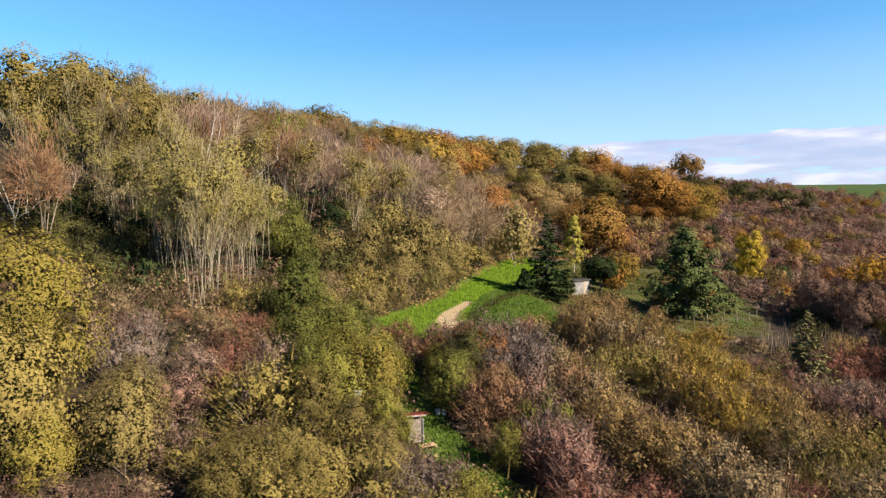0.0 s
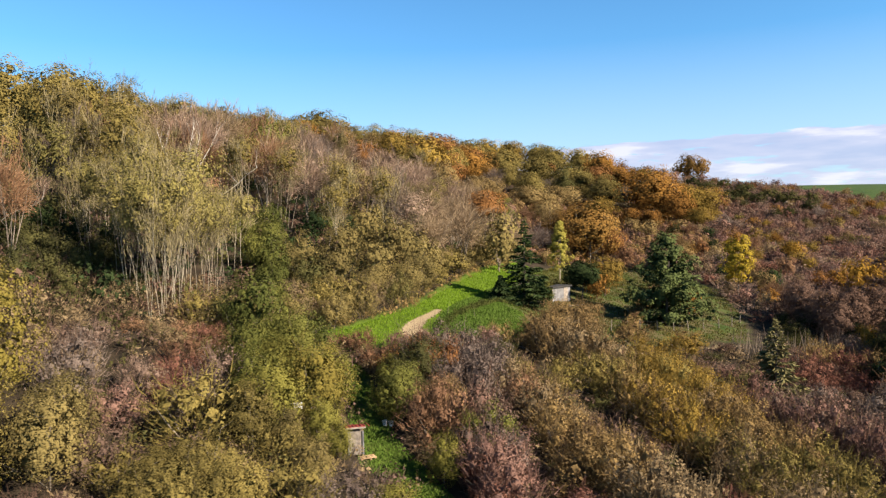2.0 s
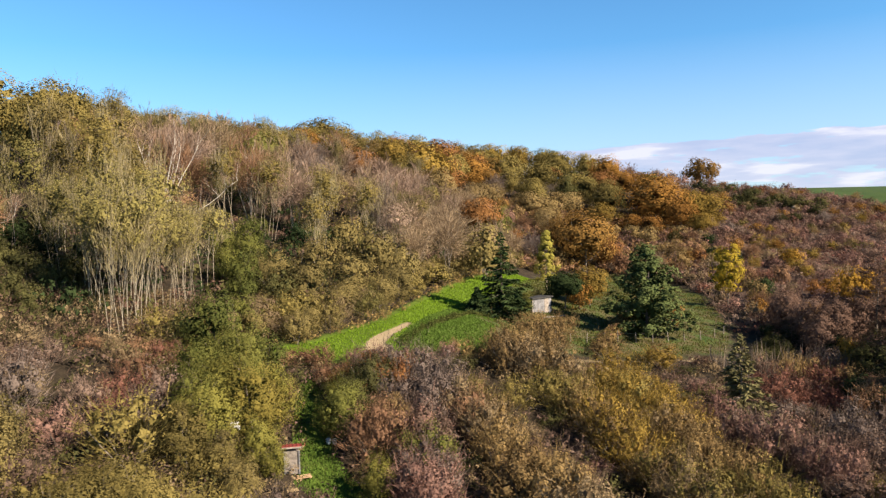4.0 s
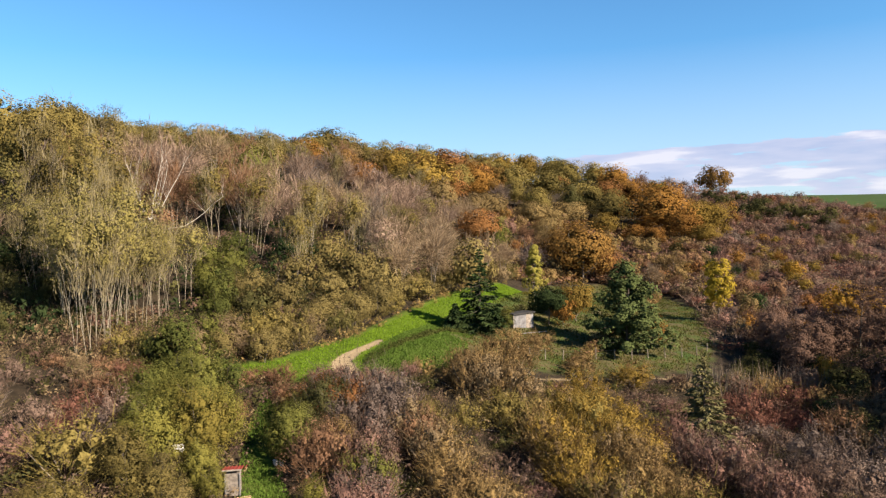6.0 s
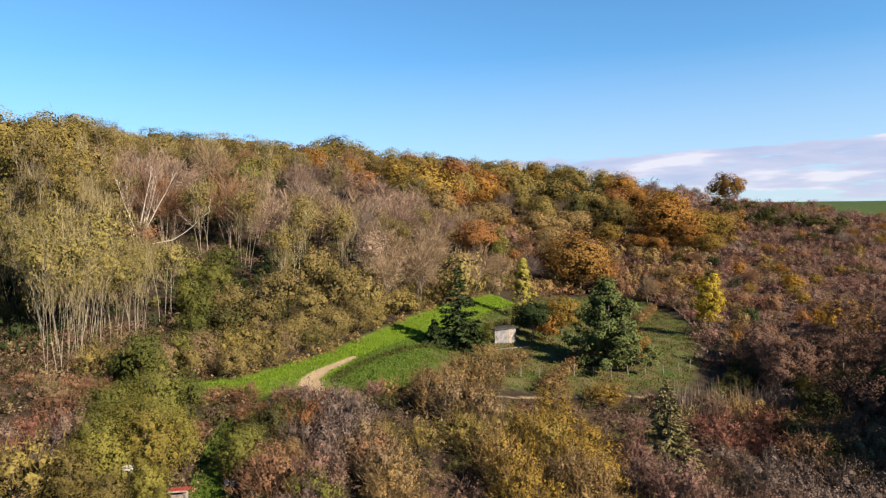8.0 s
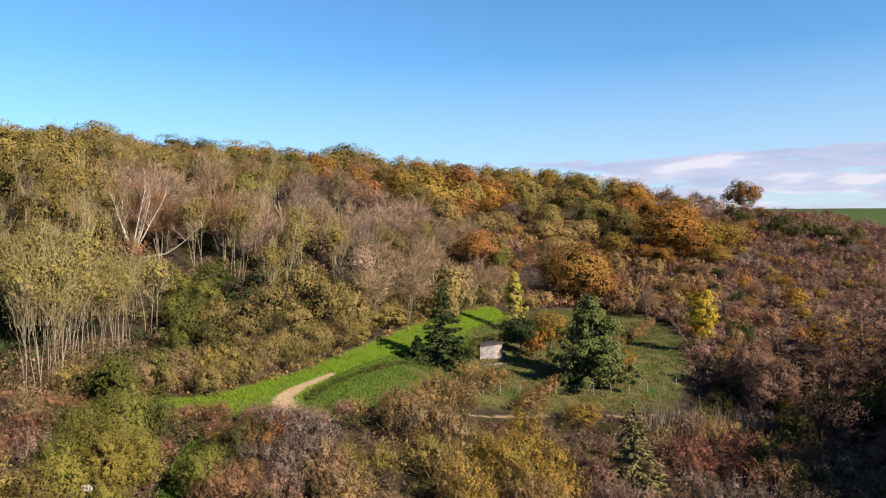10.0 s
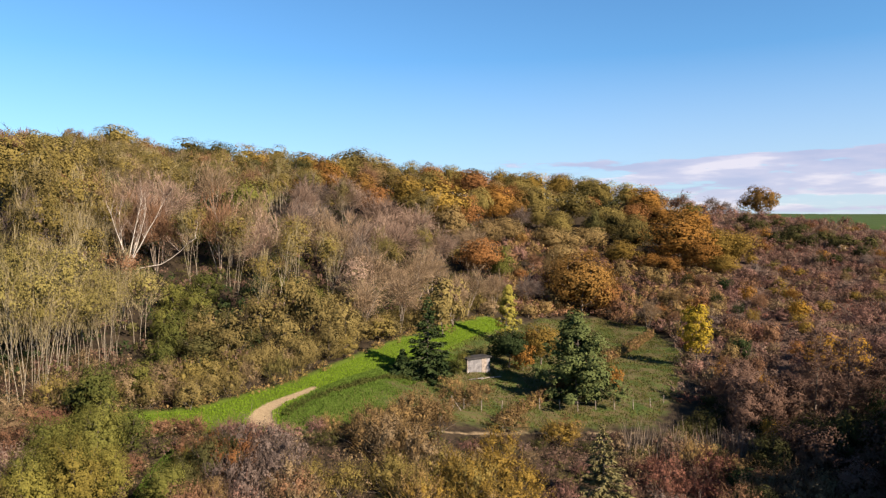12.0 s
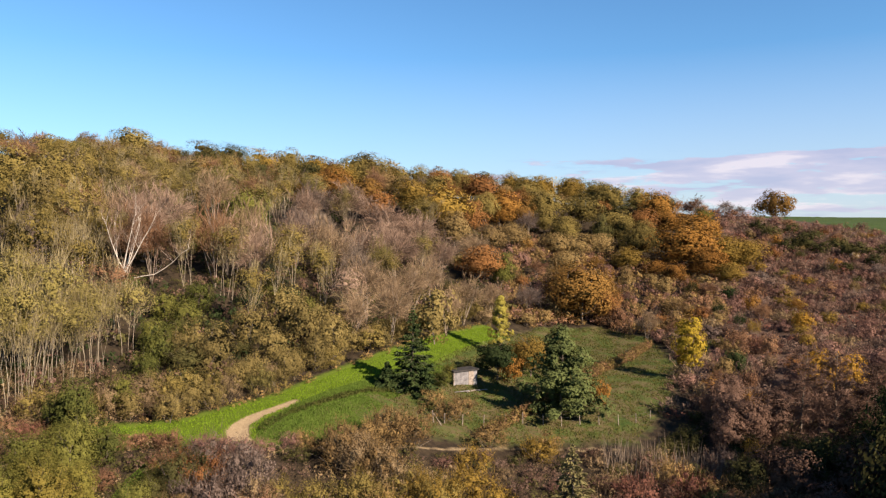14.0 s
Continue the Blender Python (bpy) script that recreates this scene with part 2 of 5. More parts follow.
def build_ground():
    xs = np.unique(np.r_[np.linspace(-4500, -200, 14), np.linspace(-200, -45, 26), np.linspace(-45, 62, 112), np.linspace(62, 160, 40), np.linspace(160, 400, 20), np.linspace(400, 4500, 14)])
    ys = np.unique(np.r_[np.linspace(-4500, -100, 12), np.linspace(-100, 26, 20), np.linspace(26, 150, 124), np.linspace(150, 300, 50), np.linspace(300, 760, 40), np.linspace(760, 4500, 16)])
    gx, gy = np.meshgrid(xs, ys)
    x, y = gx.ravel(), gy.ravel()
    z = land(x, y)
    wob = np.array([noise.noise((a * 0.35, b * 0.35, 3.0)) * 0.25 + noise.noise((a * 1.1, b * 1.1, 7.0)) * 0.09 for a, b in zip(x, y)])
    lane = np.clip(cover(LANE, x, y, 4.0) * 1.6, 0, 1)
    z = z + wob * (1 - 0.75 * lane)
    dirt, rut = np.clip(cover(DIRT, x, y, 0.9) + 0.25, 0, 1) * (cover(DIRT, x, y, 1.6) > 0.02), np.clip(1 - np.abs(along(RUT, x, y) - 0.0) / 0.7, 0, 1)
    track = np.clip(1.2 - along(TRACK, x, y) / 0.7, 0, 1)
    z = z - 0.10 * dirt - 0.08 * rut - 0.06 * track
    me = bpy.data.meshes.new("ground")
    n, m = len(xs), len(ys)
    i = (np.arange(m - 1)[:, None] * n + np.arange(n - 1)[None]).ravel()
    me.from_pydata(np.c_[x, y, z].tolist(), [], np.c_[i, i + 1, i + n + 1, i + n].tolist())
    me.polygons.foreach_set("use_smooth", np.ones(len(me.polygons), bool))
    meadow = np.maximum(cover(MEADOW, x, y, 4.0), 0)
    clear = cover(CLEARING, x, y, 1.5)
    bank = cover(BANK, x, y, 1.2)
    field = np.clip((y - field_edge(x)) / 6, 0, 1) * np.clip((480 - y) / 20, 0, 1)
    heath = np.clip((x - np.interp(y, (60, 88, 120, 150, 190, 260), (60, 44, 48, 46, 62, 72))) / 4, 0, 1) * (1 - field)
    plough = np.clip((y - 480) / 20, 0, 1)
    # lush green is cut on bank and clearing to colour in their shade
    for name, v in (("lush", np.maximum(lane, clear * 0.5) * (1 - 0.55 * bank)), ("rough_grass", np.maximum(meadow, bank)), ("bare_soil", np.maximum(np.maximum(dirt, rut * 0.35), track * 0.56)), ("crop", field), ("ploughed", plough), ("heath", heath)):
        at = me.attributes.new(name, "FLOAT", "POINT")
        at.data.foreach_set("value", v.astype(np.float32))
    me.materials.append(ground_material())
    return tagged(new("ground", me), "rolling hillside of leaf litter, grass lane and bare soil", "ground", kind="structure")


def ground_material():
    m, nodes, links, out = material("hillside")
    big, patchy, mid, fine = noise_node(nodes, links, 0.12, 5), noise_node(nodes, links, 0.22, 7, rough=0.72), noise_node(nodes, links, 0.9, 6), noise_node(nodes, links, 6.0, 5, rough=0.7)
    # near-black litter: shade under trees and between bushes is put into this colour
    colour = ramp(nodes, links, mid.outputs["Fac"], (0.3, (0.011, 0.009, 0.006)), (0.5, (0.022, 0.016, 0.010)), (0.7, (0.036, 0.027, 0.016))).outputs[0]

    def lay(attribute, ramp_stops, source, low=0.35, high=0.65, grain=0.7):
        nonlocal colour
        at = nodes.new("ShaderNodeAttribute")
        at.attribute_name = attribute
        add = nodes.new("ShaderNodeMath")
        add.operation = "MULTIPLY_ADD"
        shift = nodes.new("ShaderNodeMath")
        shift.operation = "SUBTRACT"
        links.new(mid.outputs["Fac"], shift.inputs[0])
        shift.inputs[1].default_value = 0.5
        links.new(shift.outputs[0], add.inputs[0])
        add.inputs[1].default_value = grain
        links.new(at.outputs["Fac"], add.inputs[2])
        rng = nodes.new("ShaderNodeMapRange")
        rng.inputs["From Min"].default_value, rng.inputs["From Max"].default_value = low, high
        links.new(add.outputs[0], rng.inputs["Value"])
        top = ramp(nodes, links, source.outputs["Fac"], *[(at_, shade(c, 0.81)) for at_, c in ramp_stops])
        mix = nodes.new("ShaderNodeMix")
        mix.data_type = "RGBA"
        links.new(rng.outputs[0], mix.inputs["Factor"])
        links.new(colour, mix.inputs[6])
        links.new(top.outputs[0], mix.inputs[7])
        colour = mix.outputs[2]

    lay("heath", ((0.3, (0.040, 0.026, 0.019)), (0.5, (0.068, 0.043, 0.032)), (0.7, (0.088, 0.061, 0.040))), mid, 0.3, 0.7, 0.4)
    lay("rough_grass", ((0.36, (0.027, 0.050, 0.010)), (0.48, (0.056, 0.070, 0.018)), (0.55, (0.084, 0.064, 0.032)), (0.64, (0.046, 0.064, 0.014))), patchy, 0.25, 0.75, 1.0)
    lay("lush", ((0.30, (0.046, 0.072, 0.008)), (0.55, (0.072, 0.109, 0.011)), (0.75, (0.104, 0.132, 0.016))), fine, 0.3, 0.6, 0.5)
    lay("crop", ((0.3, (0.026, 0.046, 0.010)), (0.7, (0.042, 0.066, 0.014))), big, 0.4, 0.6, 0.2)
    lay("ploughed", ((0.3, (0.052, 0.034, 0.028)), (0.7, (0.076, 0.048, 0.038))), big, 0.4, 0.6, 0.1)
    lay("bare_soil", ((0.30, (0.152, 0.108, 0.060)), (0.55, (0.296, 0.224, 0.132)), (0.75, (0.376, 0.292, 0.184))), fine, 0.35, 0.65, 0.5)
    b = nodes.new("ShaderNodeBsdfPrincipled")
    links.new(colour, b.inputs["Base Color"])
    b.inputs["Roughness"].default_value, b.inputs["Specular IOR Level"].default_value = 0.95, 0.08
    bump = nodes.new("ShaderNodeBump")
    bump.inputs["Strength"].default_value, bump.inputs["Distance"].default_value = 0.8, 0.12
    links.new(fine.outputs["Fac"], bump.inputs["Height"])
    links.new(bump.outputs[0], b.inputs["Normal"])
    links.new(b.outputs[0], out.inputs[0])
    return m


build_ground()

# ---- plants: building blocks ----


def unit(v):
    return v / np.maximum(np.linalg.norm(v, axis=-1, keepdims=True), 1e-9)


def mesh_of(name, verts, faces, mats=()):
    me = bpy.data.meshes.new(name)
    me.from_pydata(verts.tolist(), [], faces.tolist())
    for m in mats:
        me.materials.append(m)
    return me


def tri_soup(points, normals, size, rng, stretch=1.0):
    """One small three-cornered leaf spray at each point, facing its normal."""
    n = len(points)
    normals = unit(normals)
    side = unit(np.cross(normals, rng.normal(size=(n, 3))))
    up = np.cross(normals, side)
    s = size * rng.uniform(0.6, 1.4, (n, 1))
    a = points + up * s * 0.62 * stretch
    b = points - up * s * 0.38 * stretch + side * s * 0.5
    c = points - up * s * 0.38 * stretch - side * s * 0.5
    verts = np.stack([a, b, c], 1).reshape(-1, 3)
    return verts, np.arange(3 * n).reshape(-1, 3)


def slivers(points, ways, length, width, rng):
    """Thin tapering twigs from points along ways."""
    n = len(points)
    ways = unit(ways)
    side = unit(np.cross(ways, rng.normal(size=(n, 3))))
    ln = length * rng.uniform(0.5, 1.4, (n, 1))
    w = width * rng.uniform(0.7, 1.4, (n, 1))
    verts = np.stack([points + side * w / 2, points - side * w / 2, points + ways * ln], 1).reshape(-1, 3)
    return verts, np.arange(3 * n).reshape(-1, 3)


def tubes(segments, sides=5):
    """Tapered limbs from (start, end, radius, radius)."""
    verts, faces, at = [], [], 0
    for p, q, r0, r1 in segments:
        p, q = np.asarray(p, float), np.asarray(q, float)
        d = unit(q - p)
        u = unit(np.cross(d, (0.31, 0.77, 0.56)))
        v = np.cross(d, u)
        k = sides if r0 > 0.03 else 3
        ang = np.arange(k) * 2 * np.pi / k
        ring = np.cos(ang)[:, None] * u + np.sin(ang)[:, None] * v
        verts += [p + ring * r0, q + ring * r1]
        for i in range(k):
            j = (i + 1) % k
            faces += [(at + i, at + j, at + k + j), (at + i, at + k + j, at + k + i)]
        at += 2 * k
    return np.concatenate(verts), np.array(faces)


def join(*soups):
    verts, faces, at = [], [], 0
    for v, f in soups:
        verts.append(v)
        faces.append(f + at)
        at += len(v)
    return np.concatenate(verts), np.concatenate(faces)


def bough(rng, start, way, length, r0, steps=4, wander=0.18, lift=0.0):
    """A crooked limb; returns its segments and the points along it."""
    p, d, segs, pts = np.asarray(start, float), unit(np.asarray(way, float)), [], [np.asarray(start, float)]
    for i in range(steps):
        d = unit(d + rng.normal(0, wander, 3) + (0, 0, lift))
        q = p + d * length / steps
        segs.append((p, q, r0 * (1 - i / steps * 0.8), r0 * (1 - (i + 1) / steps * 0.8)))
        p = q
        pts.append(p)
    return segs, pts, d


def skeleton(rng, h, r, stems=1, fork=0.3, limbs=9, rise=0.6, girth=0.16, spread=0.0, subs=3, top=0.8, apart=0.0):
    """Stems with limbs and side limbs; returns segments and outer points with their ways."""
    segs, tips = [], []
    for s in range(stems):
        turn = rng.uniform(0, 2 * np.pi)
        foot = np.array((*rng.normal(0, apart, 2), 0.0)) if apart else np.zeros(3)
        way = np.array((np.cos(turn) * spread, np.sin(turn) * spread, 1.0))
        trunk, pts, _ = bough(rng, foot - (0, 0, 0.5 + 0.8 * apart), way, h * top * (1 - 0.25 * apart * rng.random()) + 0.5 + 0.8 * apart, girth / stems**0.4, 6, 0.05)
        segs += trunk
        if apart:
            segs.append(((0, 0, -0.3), foot - (0, 0, 0.25), 0.09, 0.06))   # the stems spring from one root
        for i in range(max(2, limbs // stems)):
            u = fork + (0.98 - fork) * (i + rng.random()) / max(2, limbs // stems)
            k = min(int(u * 6), 5)
            at = pts[k] + (pts[k + 1] - pts[k]) * (u * 6 - k)
            t2 = rng.uniform(0, 2 * np.pi)
            out = np.array((np.cos(t2), np.sin(t2), rise + 0.5 * u))
            ln = r * (1.15 - 0.55 * u) * rng.uniform(0.7, 1.1) * 1.15
            limb, lp, d = bough(rng, at, out, ln, girth * 0.42 * (1.1 - 0.7 * u) / stems**0.3, 3, 0.16, 0.10)
            segs += limb
            tips += [(lp[2], d), (lp[3], d)]
            for _ in range(subs):
                b = lp[rng.integers(1, 4)]
                w2 = unit(d + rng.normal(0, 0.6, 3))
                sub, sp, d2 = bough(rng, b, w2, ln * 0.45, girth * 0.13, 2, 0.2, 0.08)
                segs += sub
                tips += [(sp[1], d2), (sp[2], d2)]
        tips.append((pts[-1], np.array((0, 0, 1.0))))
    return segs, np.array([t[0] for t in tips]), unit(np.array([t[1] for t in tips]))


def clumps(rng, n, centre, radii, inner=0.45, low=-0.55):
    """Places of foliage clumps, spread evenly over an uneven crown, a few of them inside."""
    k = np.arange(n) + 0.5
    z = 1 - (1 - low) * k / n
    t = k * 2.39996 + rng.uniform(0, 6.28)
    s = np.sqrt(np.clip(1 - z * z, 0, 1))
    d = unit(np.c_[s * np.cos(t), s * np.sin(t), z] + rng.normal(0, 0.16, (n, 3)))
    bulge = 1 + 0.20 * np.sin(d[:, 0] * 3.1 + rng.uniform(0, 6)) * np.cos(d[:, 1] * 2.7 + rng.uniform(0, 6)) + 0.06 * rng.normal(size=n)
    rad = np.where(rng.random(n) < 0.75, rng.uniform(0.8, 1.0, n), inner + (1 - inner) * rng.random(n)) * bulge
    return np.asarray(centre) + d * rad[:, None] * np.asarray(radii), d


def foliage(rng, centres, outs, radius, count, size, flat=0.8, wild=0.9, stretch=1.0, core=7, share=None):
    """Leaf sprays over the outer side of each clump, thinning to a fringe."""
    k = rng.choice(len(centres), count, p=share)
    d = unit(rng.normal(size=(count, 3)) + outs[k] * 0.9)
    rr = radius * rng.uniform(0.65, 1.3, len(centres))[k] * np.where(rng.random(count) < 0.08, rng.uniform(0.9, 1.15, count), rng.uniform(0.65, 1.03, count))
    pts = centres[k] + d * rr[:, None] * (1, 1, flat)
    nrm = d * 0.8 + outs[k] * 0.7 + (0, 0, 0.15) + rng.normal(0, wild * 0.28, (count, 3))
    fine = tri_soup(pts, nrm, size, rng, stretch)
    if not core:
        return fine
    # the close inner leafage that keeps the light out
    grain = min(radius * 0.48, 2.3 * size)
    k = np.repeat(np.arange(len(centres)), int(core * 2 * min(4, (radius * 0.48 / grain) ** 2)))
    d = unit(rng.normal(size=(len(k), 3)))
    inner = tri_soup(centres[k] - outs[k] * radius * 0.5 + d * radius * 0.32, d + outs[k] * 0.6, grain, rng)
    return join(fine, inner)


def make_oak(seed, h, r, leaves, size, nclump=38):
    """A domed crown of big rounded masses over a short trunk."""
    rng = np.random.default_rng(seed)
    segs, tips, ways = skeleton(rng, h, r, 1, 0.22, 8, 0.5, 0.2, subs=1, top=0.72)
    cen, outs = clumps(rng, nclump, (0, 0, h * 0.54), (r * 0.74, r * 0.74, h * 0.36), 0.5, -0.8)
    return mesh_of("oak_trunk", *tubes(segs, 4), (BARK,)), mesh_of("oak_crown", *foliage(rng, cen, outs, r * 0.44, leaves, size, 0.82, 1.1), (LEAF["gold"],))


def make_robinia(seed, h, r, leaves, size):
    """Several slender pale stems, visible far up, with thin puffs of leafage at the ends of steep boughs."""
    rng = np.random.default_rng(seed)
    segs, tips, ways = skeleton(rng, h, r, int(rng.integers(3, 6)), 0.42, 22, 1.9, 0.072, 0.05, 1, 0.93, 0.75)
    cen, outs = clumps(rng, 30, (0, 0, h * 0.77), (r * 0.78, r * 0.78, h * 0.22), 0.3, -0.95)
    high = np.flatnonzero(tips[:, 2] > h * 0.42)
    k = high[rng.integers(0, len(high), 480)]
    tw = slivers(tips[k] + rng.normal(0, 0.3, (480, 3)), ways[k] + rng.normal(0, 0.3, (480, 3)) + (0, 0, 0.8), 1.6, 0.06, rng)
    full = np.clip((cen[:, 2] / h - 0.56) / 0.3, 0.10, 1)
    up = full > 0.45
    lump = join(foliage(rng, cen, outs, r * 0.47, leaves, size, 1.0, 1.5, core=0, share=full / full.sum()), foliage(rng, cen[up], outs[up], r * 0.42, 60, size, 1.0, 1.3, core=3))
    crown = mesh_of("robinia_crown", *join(lump, tw), (LEAF["pale"], TWIG))
    slots = np.zeros(len(crown.polygons), np.int32)
    slots[-len(tw[1]):] = 1
    crown.polygons.foreach_set("material_index", slots)
    return mesh_of("robinia_trunk", *tubes(segs, 4), (PALEBARK,)), crown


def make_bare(seed, h, r, twigs, leaves):
    """A dome of upswept boughs ending in brushes of fine twigs."""
    rng = np.random.default_rng(seed)
    segs, tips, ways = skeleton(rng, h, r, int(rng.integers(3, 6)), 0.28, 18, 1.5, 0.15, 0.2, 1, 0.86)
    cen, outs = clumps(rng, 34, (0, 0, h * 0.62), (r * 0.80, r * 0.80, h * 0.29), 0.35, -0.75)
    k = rng.integers(0, len(cen), twigs)
    fan = unit(outs[k] * 1.0 + rng.normal(0, 0.40, (twigs, 3)) + (0, 0, 0.5))
    tw = slivers(cen[k] - outs[k] * r * 0.24 + rng.normal(0, 0.14 * r, (twigs, 3)), fan, r * 0.36, 0.055, rng)
    j = rng.integers(0, len(tips), twigs // 4)
    tw2 = slivers(tips[j], ways[j] + rng.normal(0, 0.3, (len(j), 3)) + (0, 0, 0.4), 1.3, 0.06, rng)
    lf = foliage(rng, cen, outs, r * 0.36, leaves, 0.15, 1.0, 1.6, core=0)
    return mesh_of("bare_trunk", *tubes(segs, 3), (BARK,)), mesh_of("bare_twigs", *join(tw, tw2, lf), (LEAF["brown"],))


def make_leafy(seed, h, r, leaves, size, twigs=300, nclump=30):
    """A tall bush or small tree, leafy almost to the ground."""
    rng = np.random.default_rng(seed)
    segs, tips, ways = skeleton(rng, h, r, 1, 0.1, 8, 0.8, 0.09, 0.1, 1, 0.75)
    cen, outs = clumps(rng, nclump, (0, 0, h * 0.5), (r * 0.80, r * 0.80, h * 0.41), 0.4, -0.85)
    k = rng.integers(0, len(tips), twigs)
    tw = slivers(tips[k] + rng.normal(0, 0.3, (twigs, 3)), ways[k] + rng.normal(0, 0.5, (twigs, 3)) + (0, 0, 0.4), 0.6, 0.14 * size, rng)
    return mesh_of("bush_stem", *tubes(segs, 3), (BARK,)), mesh_of("bush_crown", *join(tw, foliage(rng, cen, outs, r * (0.31 if nclump > 40 else 0.37), leaves, size, 0.85, 0.9, core=5)), (LEAF["olive"],))


def shrub_soup(rng, h, r, twigs, leaves, size, knots=15, wide=0.036, core=5):
    cen, outs = clumps(rng, knots, (0, 0, h * 0.5), (r * 0.88, r * 0.88, h * 0.45), 0.35, -0.8)
    k = rng.integers(0, len(cen), twigs)
    from_foot = cen[k] * rng.uniform(0.55, 1.0, (twigs, 1)) + rng.normal(0, r * 0.16, (twigs, 3))
    tw = slivers(from_foot, unit(cen[k]) * 0.9 + outs[k] * 0.4 + rng.normal(0, 0.36, (twigs, 3)) + (0, 0, 0.25), 0.30 * r + 3 * (wide - 0.034), wide, rng)
    return join(tw, foliage(rng, cen, outs, r * 0.33, leaves, size, core=core))


def make_shrub(seed, h, r, twigs, leaves, size):
    """A twiggy thorn bush, half its leaves gone."""
    rng = np.random.default_rng(seed)
    segs = []
    for i in range(9):
        t = rng.uniform(0, 6.28)
        s, _, _ = bough(rng, (0, 0, -0.2), (np.cos(t) * 0.7, np.sin(t) * 0.7, 0.9), h * 0.8, 0.03, 3, 0.2)
        segs += s
    return mesh_of("shrub_stems", *tubes(segs, 4), (BARK,)), mesh_of("shrub_twigs", *shrub_soup(rng, h, r, twigs, leaves, size, wide=0.028 if size < 0.15 else 0.055, core=5 if size < 0.15 else 3), (LEAF["mauve"],))


def stock(make, count, seed, *size):
    """Several of a kind, each with its true height and spread."""
    out = []
    for i in range(count):
        wood, leaf = make(seed + i, *size)
        co = np.array([v.co for v in leaf.vertices])
        out.append((float(np.percentile(co[:, 2], 99.7)), float(np.percentile(np.hypot(co[:, 0], co[:, 1]), 94)), wood, leaf))
    return out


OAK = stock(make_oak, 7, 10, 10, 4.4, 3500, 0.285)
ROB = stock(make_robinia, 7, 30, 15, 3.2, 1800, 0.18)
BARE = stock(make_bare, 7, 50, 11, 4.0, 1900, 430)
LEAFY = stock(make_leafy, 6, 70, 6, 3.0, 2300, 0.165, 140)
FARLEAFY = stock(make_leafy, 5, 75, 6, 3.0, 1000, 0.27, 80, 24)
NEARLEAFY = stock(make_leafy, 5, 80, 6, 3.0, 5600, 0.108, 420, 58)
BIGLEAFY = stock(make_leafy, 3, 85, 10, 4.2, 4600, 0.23, 250, 56)
NEARBIG = stock(make_leafy, 1, 89, 10, 3.2, 15000, 0.108, 600, 80)
SHRUB = stock(make_shrub, 7, 90, 3.2, 2.0, 880, 640, 0.10)
SCRUB = stock(make_shrub, 5, 110, 2.4, 1.9, 260, 420, 0.18)

WORDS = {
    "olive": "olive-green", "darkolive": "dark olive", "gold": "golden-yellow", "ochre": "pale ochre", "orange": "bright orange", "rust": "rust-brown", "amber": "amber-yellow",
    "orangeolive": "orange and olive", "green": "green", "darkgreen": "dark green", "yellow": "yellow", "brightyellow": "vivid yellow", "yellowgreen": "yellow-green",
    "oliveyellow": "olive-yellow", "pale": "thin pale yellow", "straw": "straw-coloured", "grey": "grey", "fawn": "fawn-grey", "ashen": "ash-grey", "pink": "pinkish grey", "brown": "brown", "red": "dark red", "tan": "tan", "umber": "dark umber-brown", "khaki": "khaki-brown", "dusky": "dusky grey-brown", "mauve": "purple-brown",
}
STOCK = {
    "oak": (OAK, "oak_tree", "trunk", "crown", "round-crowned oak in {} autumn leaf on the slope", "tree", "oaks on the ridge", BARK),
    "rob": (ROB, "robinia_tree", "trunk", "crown", "tall slender robinia with {} leaves and pale stems", "tree", "robinias on the slope", PALEBARK),
    "bare": (BARE, "bare_tree", "trunk", "crown", "almost leafless many-stemmed tree with {} twigs", "tree", "bare trees on the slope", STEMBARK),
    "leafy": (LEAFY, "bush", "stem", "crown", "large leafy bush in {} autumn leaf", "bush", "leafy bushes", BARK),
    "nearleafy": (NEARLEAFY, "bush", "stem", "crown", "tall leafy bush in {} autumn leaf", "bush", "leafy bushes", BARK),
    "bigleafy": (BIGLEAFY, "bush", "stem", "crown", "tall leafy tree-like bush in {} autumn leaf", "bush", "leafy bushes", BARK),
    "shrub": (SHRUB, "shrub", "stem", "crown", "twiggy {} thorn shrub on the bank", "shrub", "thorn shrubs", BARK),
    "scrub": (SCRUB, "scrub_bush", "stem", "crown", "low {} scrub bush on the open hillside", "shrub", "hillside scrub", BARK),
}
pick = np.random.default_rng(7)
STANDING = []


def tallest(x, y):
    """Trees stay lower towards the windy top of the slope."""
    rows = [np.interp(x, (-70, -55, -45, -35, -25, -15, 0, 15), r) for r in (
        (16, 16, 16, 16, 16, 16, 17, 18), (12, 12, 12, 12, 13.5, 16, 17, 18), (11, 10, 9, 8.5, 11, 15, 17, 18), (12.5, 9.5, 9, 9, 12, 15, 17, 18),
        (11, 10, 10, 10.5, 11, 11.5, 14, 18), (10.5, 10.5, 10.5, 11, 10, 8.5, 11.5, 16), (11, 11.3, 11.5, 12, 9.5, 7.8, 9.3, 13))]
    return np.interp(y, (70, 105, 130, 160, 185, 215), (1.05, 1.15, 1.2, 1.22, 1.22, 1.22)) * np.interp(y, (70, 90, 105, 130, 160, 185, 215), rows)


